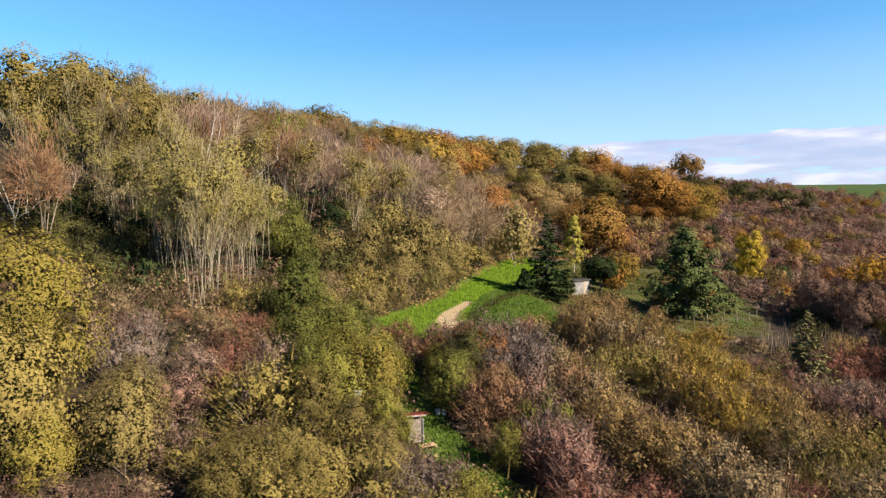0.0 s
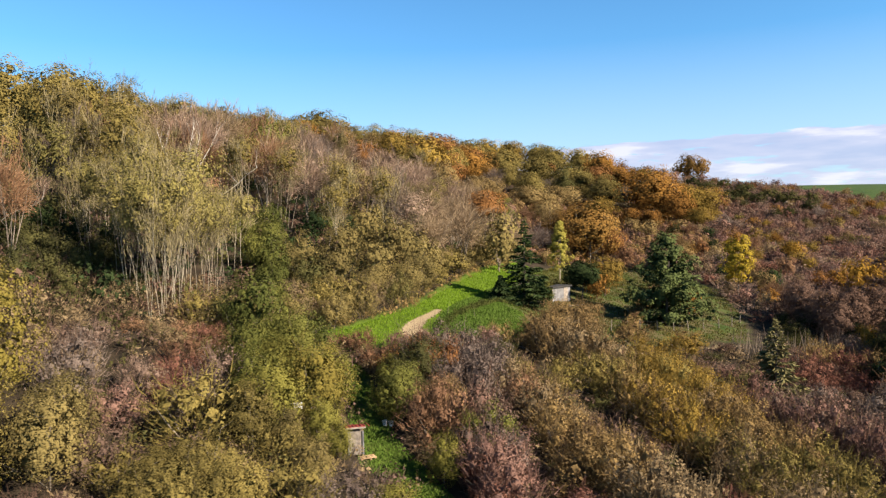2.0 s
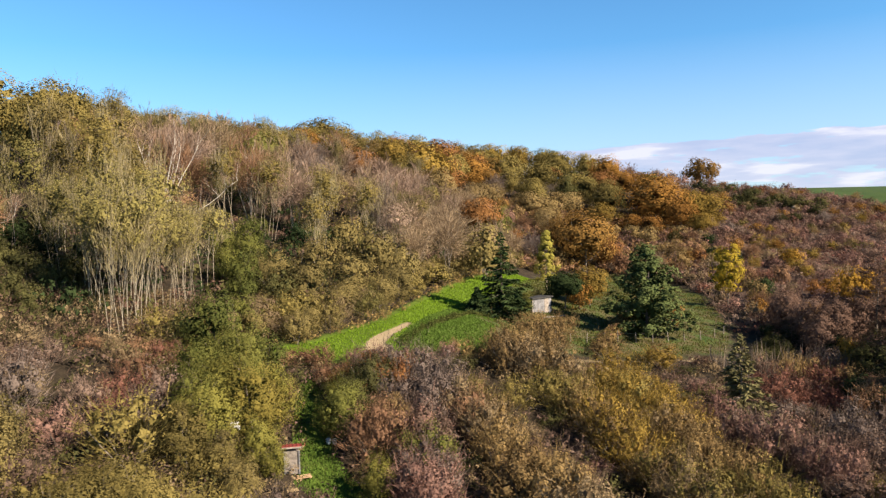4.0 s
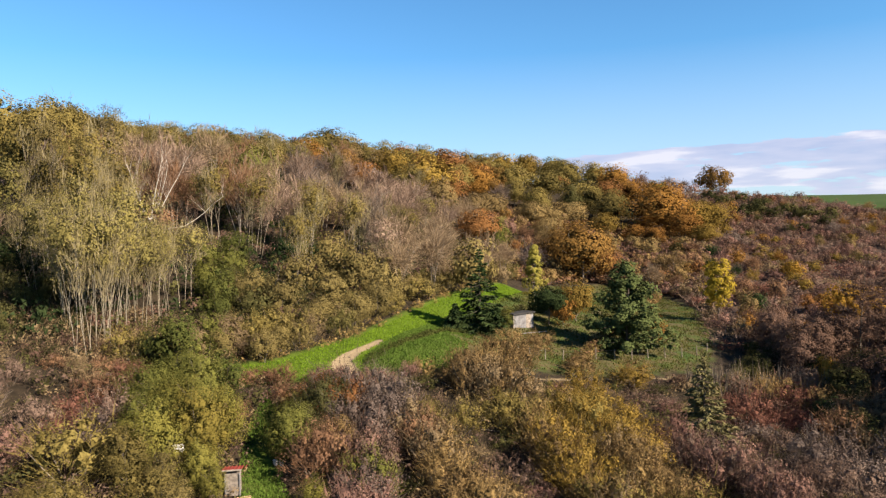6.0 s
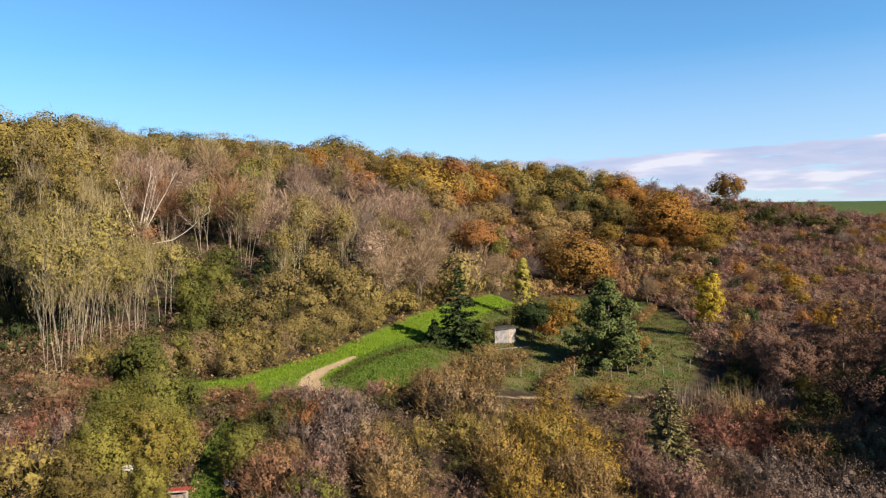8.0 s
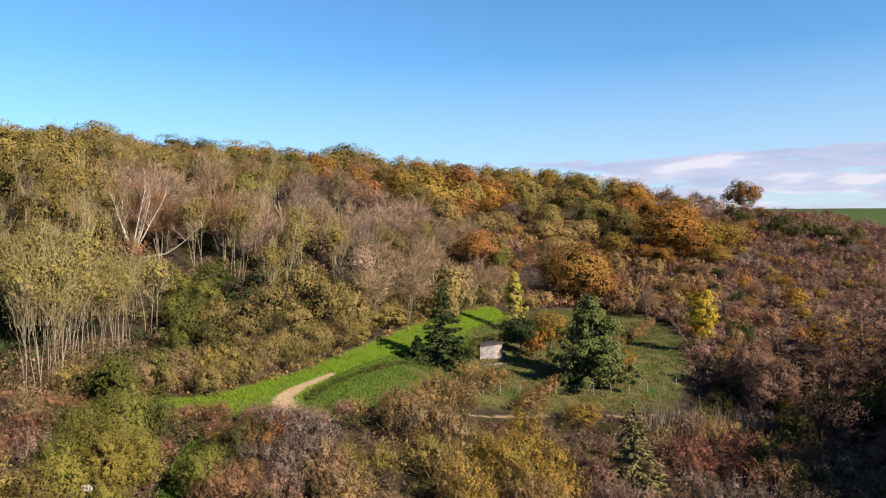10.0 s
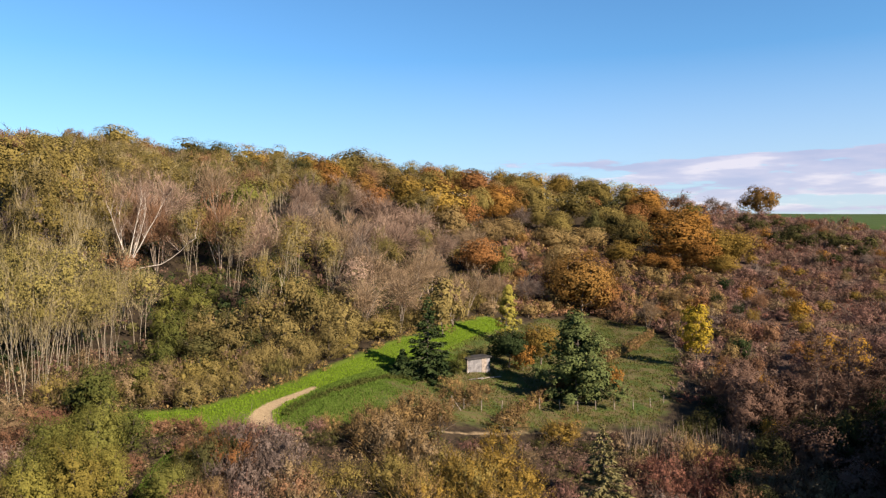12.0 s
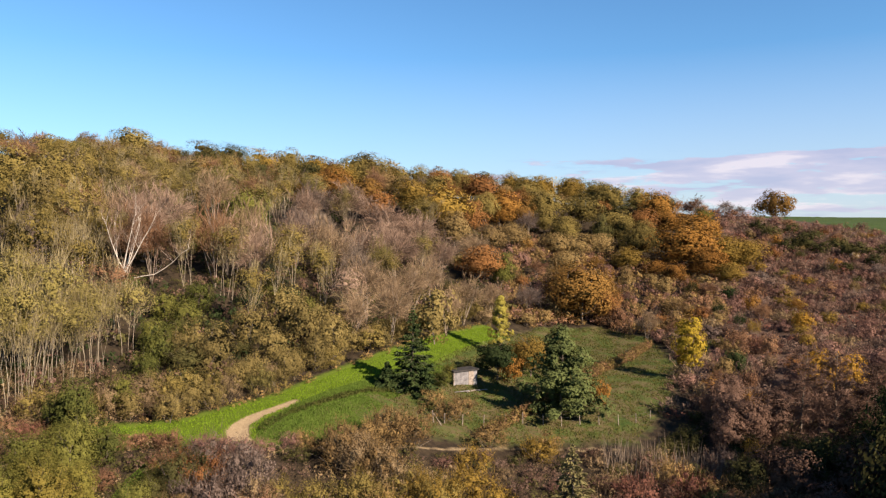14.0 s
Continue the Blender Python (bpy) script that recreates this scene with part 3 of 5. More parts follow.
def plant(kind, hue, x, y, h, r, sink=0.15):
    kinds, name, low, high, label, category, group, bark = STOCK[kind]
    if kind == "leafy" and y > 95:
        kinds = FARLEAFY
    if kind == "bigleafy" and y < 45:
        kinds = NEARBIG
    if kind in ("oak", "rob", "bare", "bigleafy") and x < 30 and y > 65:
        h = min(h, tallest(x, y) * pick.uniform(0.84, 1.12))
    h0, r0, wood, leaf = kinds[int(pick.integers(len(kinds)))]
    root = tagged(new(name), label.format(WORDS[hue]), category, group)
    r = min(max(r, 0.82 * r0 * h / h0), 1.4 * r0 * h / h0)
    root.matrix_basis = pose(x, y, ground_z(x, y) - sink, pick.normal(0, 2.5), pick.normal(0, 2.5), pick.uniform(0, 360)) @ Matrix.Diagonal((r / r0, r / r0, h / h0, 1))
    for part_name, me, mat in ((low, wood, bark), (high, leaf, LEAF[hue])):
        ob = new(part_name, me)
        ob.parent = root
        ob.material_slots[0].link = "OBJECT"
        ob.material_slots[0].material = mat
    STANDING.append((x, y, r))
    return root


def plant_all(kind, hue, rows):
    for x, y, h, r in rows:
        plant(kind, hue, x, y, h, r)


# ---- the trees and bushes that can be told apart ----
plant_all('oak', 'olive', [
    (-120.6, 217.1, 14.8, 7.8), (-103, 233.8, 12.1, 8.5), (-76.5, 244.4, 12.3, 7.2), (-36.9, 210.4, 13, 10), (17.3, 218.6, 11, 8.2), (28.9, 223.4, 11, 8.4),
    (38, 214.9, 10, 6.6), (10.1, 238.5, 10, 7.3), (-12.2, 203.2, 11, 6.4), (24.3, 273.2, 10.4, 6.9), (44.4, 199.4, 9, 6.1), (37.4, 248.7, 10, 7.2),
    (-114.9, 171.6, 9, 6.1), (-108.4, 170.2, 9, 5.2),
])
plant_all('oak', 'darkolive', [
    (-95.5, 238.1, 12.1, 6), (101, 218.3, 4, 4.5), (91.3, 222.5, 4, 4.5),
])
plant_all('oak', 'gold', [
    (-67.7, 206.5, 12, 8), (-55.4, 219.6, 11, 7.3), (-29.3, 217.9, 11, 7), (-11.3, 174.5, 10, 4.8), (-3.2, 173.7, 12, 7.7), (65.1, 195.1, 10, 6),
    (70.4, 196, 9, 5.8), (41.1, 186.6, 7, 4.4), (64.4, 181.7, 6, 4.3),
])
plant_all('oak', 'ochre', [
    (28.3, 193.9, 7, 5.2), (23.3, 190.9, 7, 5.1), (12.2, 184.3, 8, 4.9), (8.6, 174.9, 8, 3.9), (34.1, 197.3, 7, 4.6), (26.1, 178.7, 6, 3.9),
])
plant_all('oak', 'orange', [
    (-34, 179.2, 10, 5.6), (51.3, 238.4, 11, 7.7), (53.7, 221.8, 10, 7.1), (55.7, 190.4, 13, 10), (61.2, 214.5, 11, 6.9), (6.7, 202.7, 11, 7.7),
    (51.3, 179.2, 6, 4), (47.7, 182.7, 5, 4), (60.3, 184.8, 9, 5),
])
plant_all('oak', 'rust', [
    (-1.1, 215.9, 11, 7.9), (9.5, 152.5, 9, 5), (46.9, 220.4, 9, 5.9), (1.9, 180.9, 9, 4.9), (36.1, 150, 7, 3),
])
plant_all('oak', 'orangeolive', [
    (31.1, 147.5, 13, 6.4), (27.3, 156.6, 9, 4.8), (34.4, 156.8, 9, 4.8),
])
plant_all('oak', 'green', [
    (13.6, 155.7, 8, 3.1), (-26.3, 115.6, 11, 2.6), (66.7, 245.6, 6, 4.8),
])
plant_all('bare', 'grey', [
    (-112.8, 160.9, 10, 5.2), (-130.6, 206.2, 10, 7.3), (-37.2, 77.4, 12, 3.2), (-18.5, 120.7, 11, 4.3), (-54.9, 107.8, 10, 3.7), (21.1, 145.3, 7, 3.7),
    (-24.8, 145.3, 11, 4.9), (81.3, 295.1, 7.1, 6.1), (83.5, 278.7, 6, 4.9),
])
plant_all('bare', 'pink', [
    (-19.9, 153.6, 12, 6.1), (-10.8, 148.9, 12, 5.6), (-4, 152, 11, 4.9), (-4, 134.3, 12, 5.5), (-8.8, 128.2, 12, 5.1), (2.7, 144.3, 11, 4.4),
    (-32, 95.3, 12, 4.7), (-31.3, 101.5, 11, 3.8),
])
plant_all('bare', 'fawn', [
    (-10.7, 118.5, 12, 4.6), (-0.7, 107.3, 11, 4.4), (3.7, 114.6, 11, 4.3), (4.9, 100.8, 10, 3.6), (4.3, 127.7, 10, 3.5), (11.3, 124.1, 9, 3.8),
    (-63.9, 158.6, 10, 5.6), (-34.5, 120.6, 11, 4.2), (-50.9, 120.6, 11, 4.2), (-35.8, 94, 12, 3.7), (6.8, 160.9, 9, 4.4), (0.6, 95.8, 9, 2.9),
    (43.4, 140.4, 6, 2.4), (10.8, 112.4, 9, 2.7), (-15.7, 123.2, 11, 4.2), (15, 133.1, 8, 3),
])
plant_all('bare', 'brown', [
    (-21.3, 97.6, 14, 2.7), (-31.2, 128.5, 11, 3.4), (-75.8, 169.8, 10, 5.1), (-40.2, 155.6, 10, 4.3), (-100.4, 149.2, 9, 5.4), (-30.8, 89.9, 11, 3.4),
    (-27.8, 91.5, 11, 3.5), (69.2, 290.4, 8.4, 4.6), (57.3, 286.7, 8.4, 5.4),
])
plant_all('rob', 'olive', [
    (-26, 123.9, 12, 4.1), (-42.4, 146.2, 11, 4.4), (-36.6, 107.9, 12, 3.9), (-43.3, 102.7, 13, 4.3), (-34, 84.7, 15, 3.8), (-11.8, 98.6, 12, 3.6),
    (-10.6, 87.5, 11, 2.6), (-23, 92.9, 12, 2.9), (-28.8, 71.7, 15, 3), (-14.5, 110.6, 11, 3.4),
    (-18.9, 96.5, 12, 3.1), (-37, 65.3, 12.7, 2.2), (-33.8, 72.9, 12.7, 2.2), (-30.5, 70.3, 10.4, 2.2), (-36, 89, 11, 3.8), (-32.2, 87.9, 11, 3.4),
    (-34.4, 80.3, 11, 3),
])
plant_all('bigleafy', 'olive', [
    (-48.8, 98, 12.5, 5.3), (-45.9, 89.8, 12.5, 4.6), (-55.8, 96.5, 12.9, 4.6), (-43.9, 94.4, 12.9, 3.9), (-54.4, 111.2, 12, 4.3),
])
plant_all('rob', 'pale', [
    (-20.8, 58.1, 10.1, 2.2), (-19.7, 58.9, 9.3, 2.2), (-19.2, 60.4, 14.9, 2.2), (-18.6, 61.8, 11, 2.2), (-18.1, 63.5, 9.6, 2.3), (-18.5, 66.1, 9.7, 2.3),
    (-18.3, 67.5, 10.4, 2.3), (-21.5, 62.4, 12, 2.3), (-20.9, 65.7, 10.4, 2.3), (-23.1, 61.5, 13.7, 2.3),
    (-21.4, 68.8, 9.9, 2.4), (-23.6, 66.4, 8.9, 2.4), (-19.2, 55.3, 12.7, 2.2), (-18.5, 57.5, 13, 2.2), (-23.7, 59.8, 11, 2.2),
    (-26.7, 62.5, 10.5, 2.2), (-21.2, 63.5, 9.9, 2.2), (-20, 69.7, 9.1, 2.2), (-30.5, 67.3, 9.6, 2.2), (-33, 66.5, 12.4, 2.2), (-35.3, 66.1, 9.4, 2.2),
])
plant_all('leafy', 'oliveyellow', [
    (-3.8, 90.3, 8, 3.6), (0.4, 89.7, 6, 2.6), (-7.6, 91.4, 8, 3), (-8.5, 75.1, 7, 2.9), (-11.6, 76.7, 6, 2.4), (0.3, 84.1, 5, 2.2),
    (-5.1, 82.7, 6, 2.5), (-9.1, 84.6, 7, 2.6), (-0.8, 79.9, 4, 1.8), (-4.6, 77.2, 4, 1.9), (-1.7, 95.2, 7, 2.7), (10.5, 105.8, 9, 2.7),
    (-13, 75.4, 6, 2.1), (-5, 72.7, 4, 1.7), (-10.1, 62, 3.5, 1.7), (-6.7, 63.4, 3.5, 1.7), (-10.3, 65.9, 4, 1.7), (-6.2, 66.7, 4, 1.6),
])
plant_all('leafy', 'green', [
    (-17.3, 83.6, 5.5, 2.6), (-15, 77.3, 4.6, 2.2), (-13.1, 69, 5, 1.9), (-19.2, 89.3, 5.5, 2.5), (-11.8, 63.1, 4, 1.9), (-14.8, 73.6, 6, 2.1),
    (-11.7, 56.1, 6, 1.6), (-9, 53, 5.5, 2.2), (-6.8, 54, 5, 2),
])
plant_all('bigleafy', 'yellow', [
    (-21.3, 36.2, 10.3, 3.4),
])
plant_all('nearleafy', 'oliveyellow', [
    (-15.4, 33.8, 5.5, 1.6), (-16.1, 36.4, 5, 1.3),
])
plant_all('nearleafy', 'olive', [
    (-19.4, 32.3, 8, 2.7),
])
plant_all('shrub', 'umber', [
    (-16.4, 29.6, 2.6, 1.6), (-14.4, 30.4, 2.4, 1.5), (-18.8, 29.4, 2.6, 1.6), (-12.8, 29.6, 2.4, 1.5), (-15.2, 28.4, 2.2, 1.5), (-17.6, 27.8, 2.2, 1.5),
])
plant_all('shrub', 'dusky', [
    (-21.8, 45.7, 2.4, 1.8), (-19.8, 44.8, 2.4, 1.7), (-20, 47.9, 2.2, 1.5), (-20.9, 42.3, 2.6, 1.6),
])
plant_all('shrub', 'khaki', [
    (-22.6, 49.2, 2.2, 1.7), (-22.2, 44.3, 2.4, 1.6), (-18.6, 43.1, 2.6, 1.5),
])
plant_all('nearleafy', 'yellow', [
    (-18, 31.1, 4.5, 1.3),
])
plant_all('leafy', 'darkolive', [
    (-34.8, 62.9, 4, 2), (-31.8, 61.1, 4, 1.7), (-29.9, 61.3, 4, 1.7), (-30.2, 56.1, 3.5, 1.6), (-27.6, 55.3, 3.5, 1.5), (-27.3, 59.9, 4, 1.6),
    (-28.8, 52.4, 3, 1.5), (-27.1, 63.3, 4, 1.7), (-25.7, 55, 3, 1.3), (81.9, 240.6, 5, 4.6), (84.1, 233.5, 5, 4.9), (84.8, 218.3, 5, 4.9),
    (91.8, 241, 5, 4.3), (91.1, 223.8, 5.5, 5.1), (93.8, 218.3, 5, 5), (99.4, 222.7, 5, 4.7), (103.5, 217.2, 5, 4.6), (104.6, 208.8, 5, 4.1),
    (109.5, 217.7, 5, 4.3), (96.2, 202.1, 4, 3.3), (96.2, 233.2, 4.5, 3.8), (56, 85, 5, 2.4), (60, 81.5, 6, 2.6), (53.5, 82, 4.5, 2.2),
])
plant_all('leafy', 'darkolive', [
    (63.5, 84, 6, 2.6), (57, 78, 5, 2.4), (50.5, 79, 4, 2), (61, 77, 6, 2.6), (50, 95, 3, 1.9), (51.5, 98.5, 3, 1.8),
    (48.5, 92.5, 2.6, 1.6), (54.5, 96, 3, 2), (50, 89, 2.6, 1.7), (56.5, 100, 3, 2), (47, 96, 2.2, 1.4), (52.5, 103, 2.6, 1.8),
])
plant_all('leafy', 'darkgreen', [
    (-35.2, 67.1, 4.5, 2.1), (-31.3, 66.7, 4.5, 2), (-37.9, 66.3, 4.5, 2.1), (-28.4, 68.4, 4.5, 1.8), (64.9, 88.7, 7, 3), (62.5, 169.3, 4, 2.7),
    (69.5, 99.8, 6, 2.9), (51.8, 131, 3.5, 1.9),
])
plant_all('nearleafy', 'olive', [
    (-9.2, 33, 4.2, 2), (-10.1, 31.7, 3.6, 1.6), (-7.7, 34.2, 4.4, 1.8), (-6.1, 33.1, 4.2, 1.6), (-6.9, 31.8, 3.8, 1.5),
])
plant_all('nearleafy', 'yellowgreen', [
    (1, 35.8, 3, 1.5), (-6.6, 42, 5.5, 2), (-6.8, 46.2, 6, 2.1), (-4.6, 47.4, 5, 1.6),
    (3.4, 41.6, 3.2, 1.2), (-3.9, 42.6, 3.6, 1.1), (-2.7, 41.7, 2.5, 0.9),
])
plant_all('nearleafy', 'yellow', [
    (-4.6, 44.6, 6.0, 1.8),
])
plant_all('nearleafy', 'olive', [
    (-7.4, 40.6, 4.5, 1.6),
])
plant_all('shrub', 'red', [
    (6.4, 39.2, 3.2, 2), (5.5, 41.1, 3, 1.4), (10.7, 38, 3.2, 2), (20.2, 40.4, 2.8, 1.6), (6.8, 37.6, 3, 1.6), (-14, 45.8, 2.6, 1.5),
    (-12.4, 46.4, 2.4, 1.3), (-13, 43.3, 2.6, 1.6), (-14.6, 53.5, 2, 1.3), (37.4, 74.2, 2.4, 1.5), (40.6, 70.6, 2.6, 1.7), (43, 72.4, 2.4, 1.6),
])
plant_all('shrub', 'grey', [
    (-0.9, 35.9, 3.5, 1.5), (-2, 34.9, 3, 1.3), (-11.1, 44, 3.2, 1.7), (-11.5, 41.5, 3, 1.4),
])
plant_all('shrub', 'gold', [
    (23.4, 66, 3.6, 2.5), (25.6, 60.2, 3.4, 2.6), (25.4, 64.3, 3.4, 2.4), (26.2, 58.3, 3.2, 2.4), (22.6, 70, 3.4, 2.3), (28.8, 77.7, 3.2, 2.5),
])
plant_all('shrub', 'tan', [
    (14, 67.9, 4, 2.5), (16.4, 69.1, 3.6, 2.2), (11.6, 63.7, 3.4, 1.7), (23.3, 77.5, 3.2, 2.6), (18.1, 80.3, 3, 2), (18.9, 82.2, 3.2, 2.2), (14.4, 69, 4.2, 2.6),
    (16.1, 73.6, 3.4, 2.1), (13.1, 65.8, 3.4, 1.9), (29.1, 80.1, 2.8, 2.2), (15.9, 82.7, 2.6, 1.8),
])
plant_all('shrub', 'darkolive', [
    (42.8, 87.2, 1.6, 1.3), (44.6, 86.2, 2, 1.6), (44.4, 89.6, 1.8, 1.5), (46.4, 91.4, 2, 1.6), (46.3, 88, 2.2, 1.6), (43.6, 85.4, 1.6, 1.3),
])
plant_all('shrub', 'olive', [
    (15, 57.5, 3.6, 2.4), (11.7, 55.1, 3.4, 2.1), (17.1, 57.2, 3.4, 2.2), (9, 54.3, 3.2, 1.8),
])
plant_all('leafy', 'amber', [
    (66.3, 111.5, 7.5, 3.3), (69.4, 112.5, 6.5, 2.8), (72, 147, 4.5, 2.2), (51.6, 84.3, 3.6, 1.5),
])
plant_all('leafy', 'orange', [
    (67.4, 121.8, 4, 2.4), (50.4, 107.6, 3.5, 1.7), (34.9, 96.5, 4.2, 1), (24, 103.7, 5, 2.2),
    (23.1, 97.9, 4, 1.6), (54.5, 99.5, 4.5, 1.8),
])
plant_all('leafy', 'brown', [
    (62.2, 293.3, 7.3, 5.6), (70.6, 278.3, 6, 5.3), (78.8, 268.7, 5, 4.7), (86.7, 261.7, 4, 4.2), (94.7, 257.1, 3.5, 3.7),
])
plant_all('leafy', 'mauve', [
    (67.8, 295.7, 6.5, 5.6), (74.7, 272.8, 5.5, 5.2), (82.8, 265.1, 4.5, 4.7), (90.3, 257.4, 4, 4.1),
])
plant_all('leafy', 'gold', [
    (74.4, 163.6, 4, 2.4), (72.2, 149.9, 4, 2.2), (75.2, 174.1, 3, 2), (71, 142.9, 3, 2.1), (83.7, 188.3, 2.6, 1.7),
    (72, 166.2, 2.8, 1.6), (74.6, 198.5, 3, 1.9),
])
plant_all('leafy', 'ochre', [
    (57.2, 149.3, 3.4, 2.1), (56.8, 127.6, 3, 1.6), (58.2, 177.5, 3.5, 2.5),
])
plant_all('nearleafy', 'green', [
    (-8.4, 44.2, 4.8, 1.6), (-7.5, 50.5, 6, 2.2), (-9.5, 48, 5.5, 2.2), (0.3, 47.8, 4.6, 1.5),
])
plant_all('shrub', 'brown', [
    (3, 45.8, 5.2, 2), (2.2, 47, 4, 1.6),
])
plant_all('nearleafy', 'yellowgreen', [
    (-0.8, 52.2, 3, 1.0), (15.5, 92.7, 2.7, 1.2),
])
plant_all('nearleafy', 'tan', [
    (3.4, 48.8, 4, 1.7),
])
plant_all('bigleafy', 'umber', [
    (50.2, 91.2, 6.8, 2.4), (52, 88.6, 7.2, 2.6), (49.4, 96.4, 6, 2.2), (54.6, 91, 7.5, 2.6), (51.6, 101, 6, 2.2), (49.2, 86.6, 6, 2.2),
    (66.5, 96.5, 5, 2.6), (53.5, 94, 4.5, 2.2), (60.5, 98.5, 5.5, 2.6), (57, 100, 4.5, 2.4), (64.5, 100, 5, 2.6),
])
plant_all('nearleafy', 'oliveyellow', [
    (-5.7, 41.0, 3.4, 0.95),
    (-3.6, 38.6, 3, 1.4), (-3.4, 36.2, 2.6, 1.3),
])
plant_all('nearleafy', 'darkolive', [
    (1.4, 51.6, 5, 2), (1.9, 54, 4.4, 1.8), (0.6, 49.8, 4, 1.4),
])

# ---- thickets between them ----

STANDING += [(32.7, 64.8, 2.2), (12.3, 85.8, 4), (-2.0, 43.2, 2), (58.7, 92.5, 4), (62, 94, 4), (64.6, 91, 4), (30.3, 90.2, 4), (-27, 81.5, 5)]


def free(x, y, gap, r):
    for poly, room in ((LANE, 0.35), (MEADOW, 0.4), (CLEARING, 0.45)):
        hit, near = inside(poly, x, y)
        if hit[0] or near[0] < room * r:
            return False
    if y < 44 and inside(CLEARING, x, y + 2.6)[0][0]:
        return False
    if -3 < x < 6 and 34 < y < 43.5:
        return False
    if x < -0.66 * y - 4 or x > max(37 + 0.37 * y, 0.65 * y + 3):
        return False
    if along(TRACK, np.array([x]), np.array([y]))[0] < 1.6:
        return False
    return all((x - a) ** 2 + (y - b) ** 2 > (gap + 0.45 * c) ** 2 for a, b, c in STANDING)


def thicket(seed, count, box, gap, choose, tries=12):
    rng = np.random.default_rng(seed)
    made = 0
    for _ in range(count * tries):
        x, y = rng.uniform(box[0], box[1]), rng.uniform(box[2], box[3])
        got = choose(x, y, rng)
        if got and free(x, y, gap, got[3]):
            plant(got[0], got[1], x, y, got[2], got[3])
            made += 1
            if made == count:
                break


def lane_y(x):
    """The near edge of lane and meadow."""
    return np.interp(x, (-30, -20, -11, -5, 4, 9, 13, 22, 31, 39, 45, 60), (50, 53, 56, 60, 61, 64, 66, 75, 81, 85, 88, 92))


PATCHES = (
    (-20, 41, "tan"), (-23, 43, "gold"), (-19, 43, "grey"), (-18, 47, "brown"), (-14, 45, "mauve"), (-15, 41, "mauve"), (-18, 37, "dusky"), 
    (-14, 36, "mauve"), (-21, 48, "brown"), (-12, 42, "grey"), (-11, 35, "olive"), (-8, 37, "olive"), (-6, 37, "olive"), (-10, 43, "grey"),
    (-26, 48, "brown"), (1, 53, "rust"), (3, 57, "mauve"), (5, 54, "grey"), (7, 57, "mauve"), (10, 54, "brown"), (13, 67, "tan"),
    (18, 66, "tan"), (23, 66, "gold"), (23, 57, "gold"), (30, 57, "mauve"), (25, 50, "tan"), (8, 47, "mauve"),
    (8, 44, "green"), (5, 44, "grey"), (6, 40, "red"), (12, 46, "tan"), (20, 44, "khaki"),
    (25, 46, "olive"), (32, 53, "mauve"), (40, 65, "grey"), (-7, 48, "green"), (-2, 49, "green"), (-1, 54, "brown"),
    (11, 59, "tan"), (16, 61, "gold"), (27, 67, "brown"), (37, 73, "red"),
    (42, 70, "red"), (44, 67, "brown"), (16, 61, "gold"), (21, 61, "gold"), (23, 55, "gold"), (18, 53, "gold"), (15, 67, "gold"),
)


HEDGES = (
    [(4.9, 56.5), (8.0, 52.8), (10.8, 49.2), (13.4, 45.0), (15.4, 39.5), (17.0, 34.5)],
    [(11.5, 62.0), (17.0, 61.5), (21.5, 60.2), (24.5, 55.5), (26.5, 49.5), (28.0, 43.0)],
    [(16.5, 56.5), (19.5, 52.5), (21.5, 47.0), (23.0, 41.5)],
    [(1.6, 56.0), (4.6, 50.5), (6.4, 45.5), (6.8, 40.0), (7.5, 36.5)],
    [(29.5, 61.0), (33.0, 54.5), (35.5, 49.0)],
)


def hedge_rows():
    """Old overgrown hedges that run down the slope, with dark hollows between them."""
    rng = np.random.default_rng(77)
    for line in HEDGES:
        for (x0, y0), (x1, y1) in zip(line, line[1:]):
            n = max(2, round(math.hypot(x1 - x0, y1 - y0) / 1.5))
            for k in range(n):
                x, y = x0 + (x1 - x0) * k / n + rng.normal(0, 0.35), y0 + (y1 - y0) * k / n + rng.normal(0, 0.35)
                hue = min(PATCHES, key=lambda p: (p[0] - x) ** 2 + (p[1] - y) ** 2 + rng.uniform(0, 14))[2]
                hue = {"mauve": "dusky", "brown": "khaki", "gold": ("tan", "khaki", "olive")[int(rng.integers(3))], "red": "mauve"}.get(hue, hue) if rng.random() < 0.6 else hue
                plant("shrub", hue, x, y, rng.uniform(3.9, 5.0), rng.uniform(1.7, 2.3))


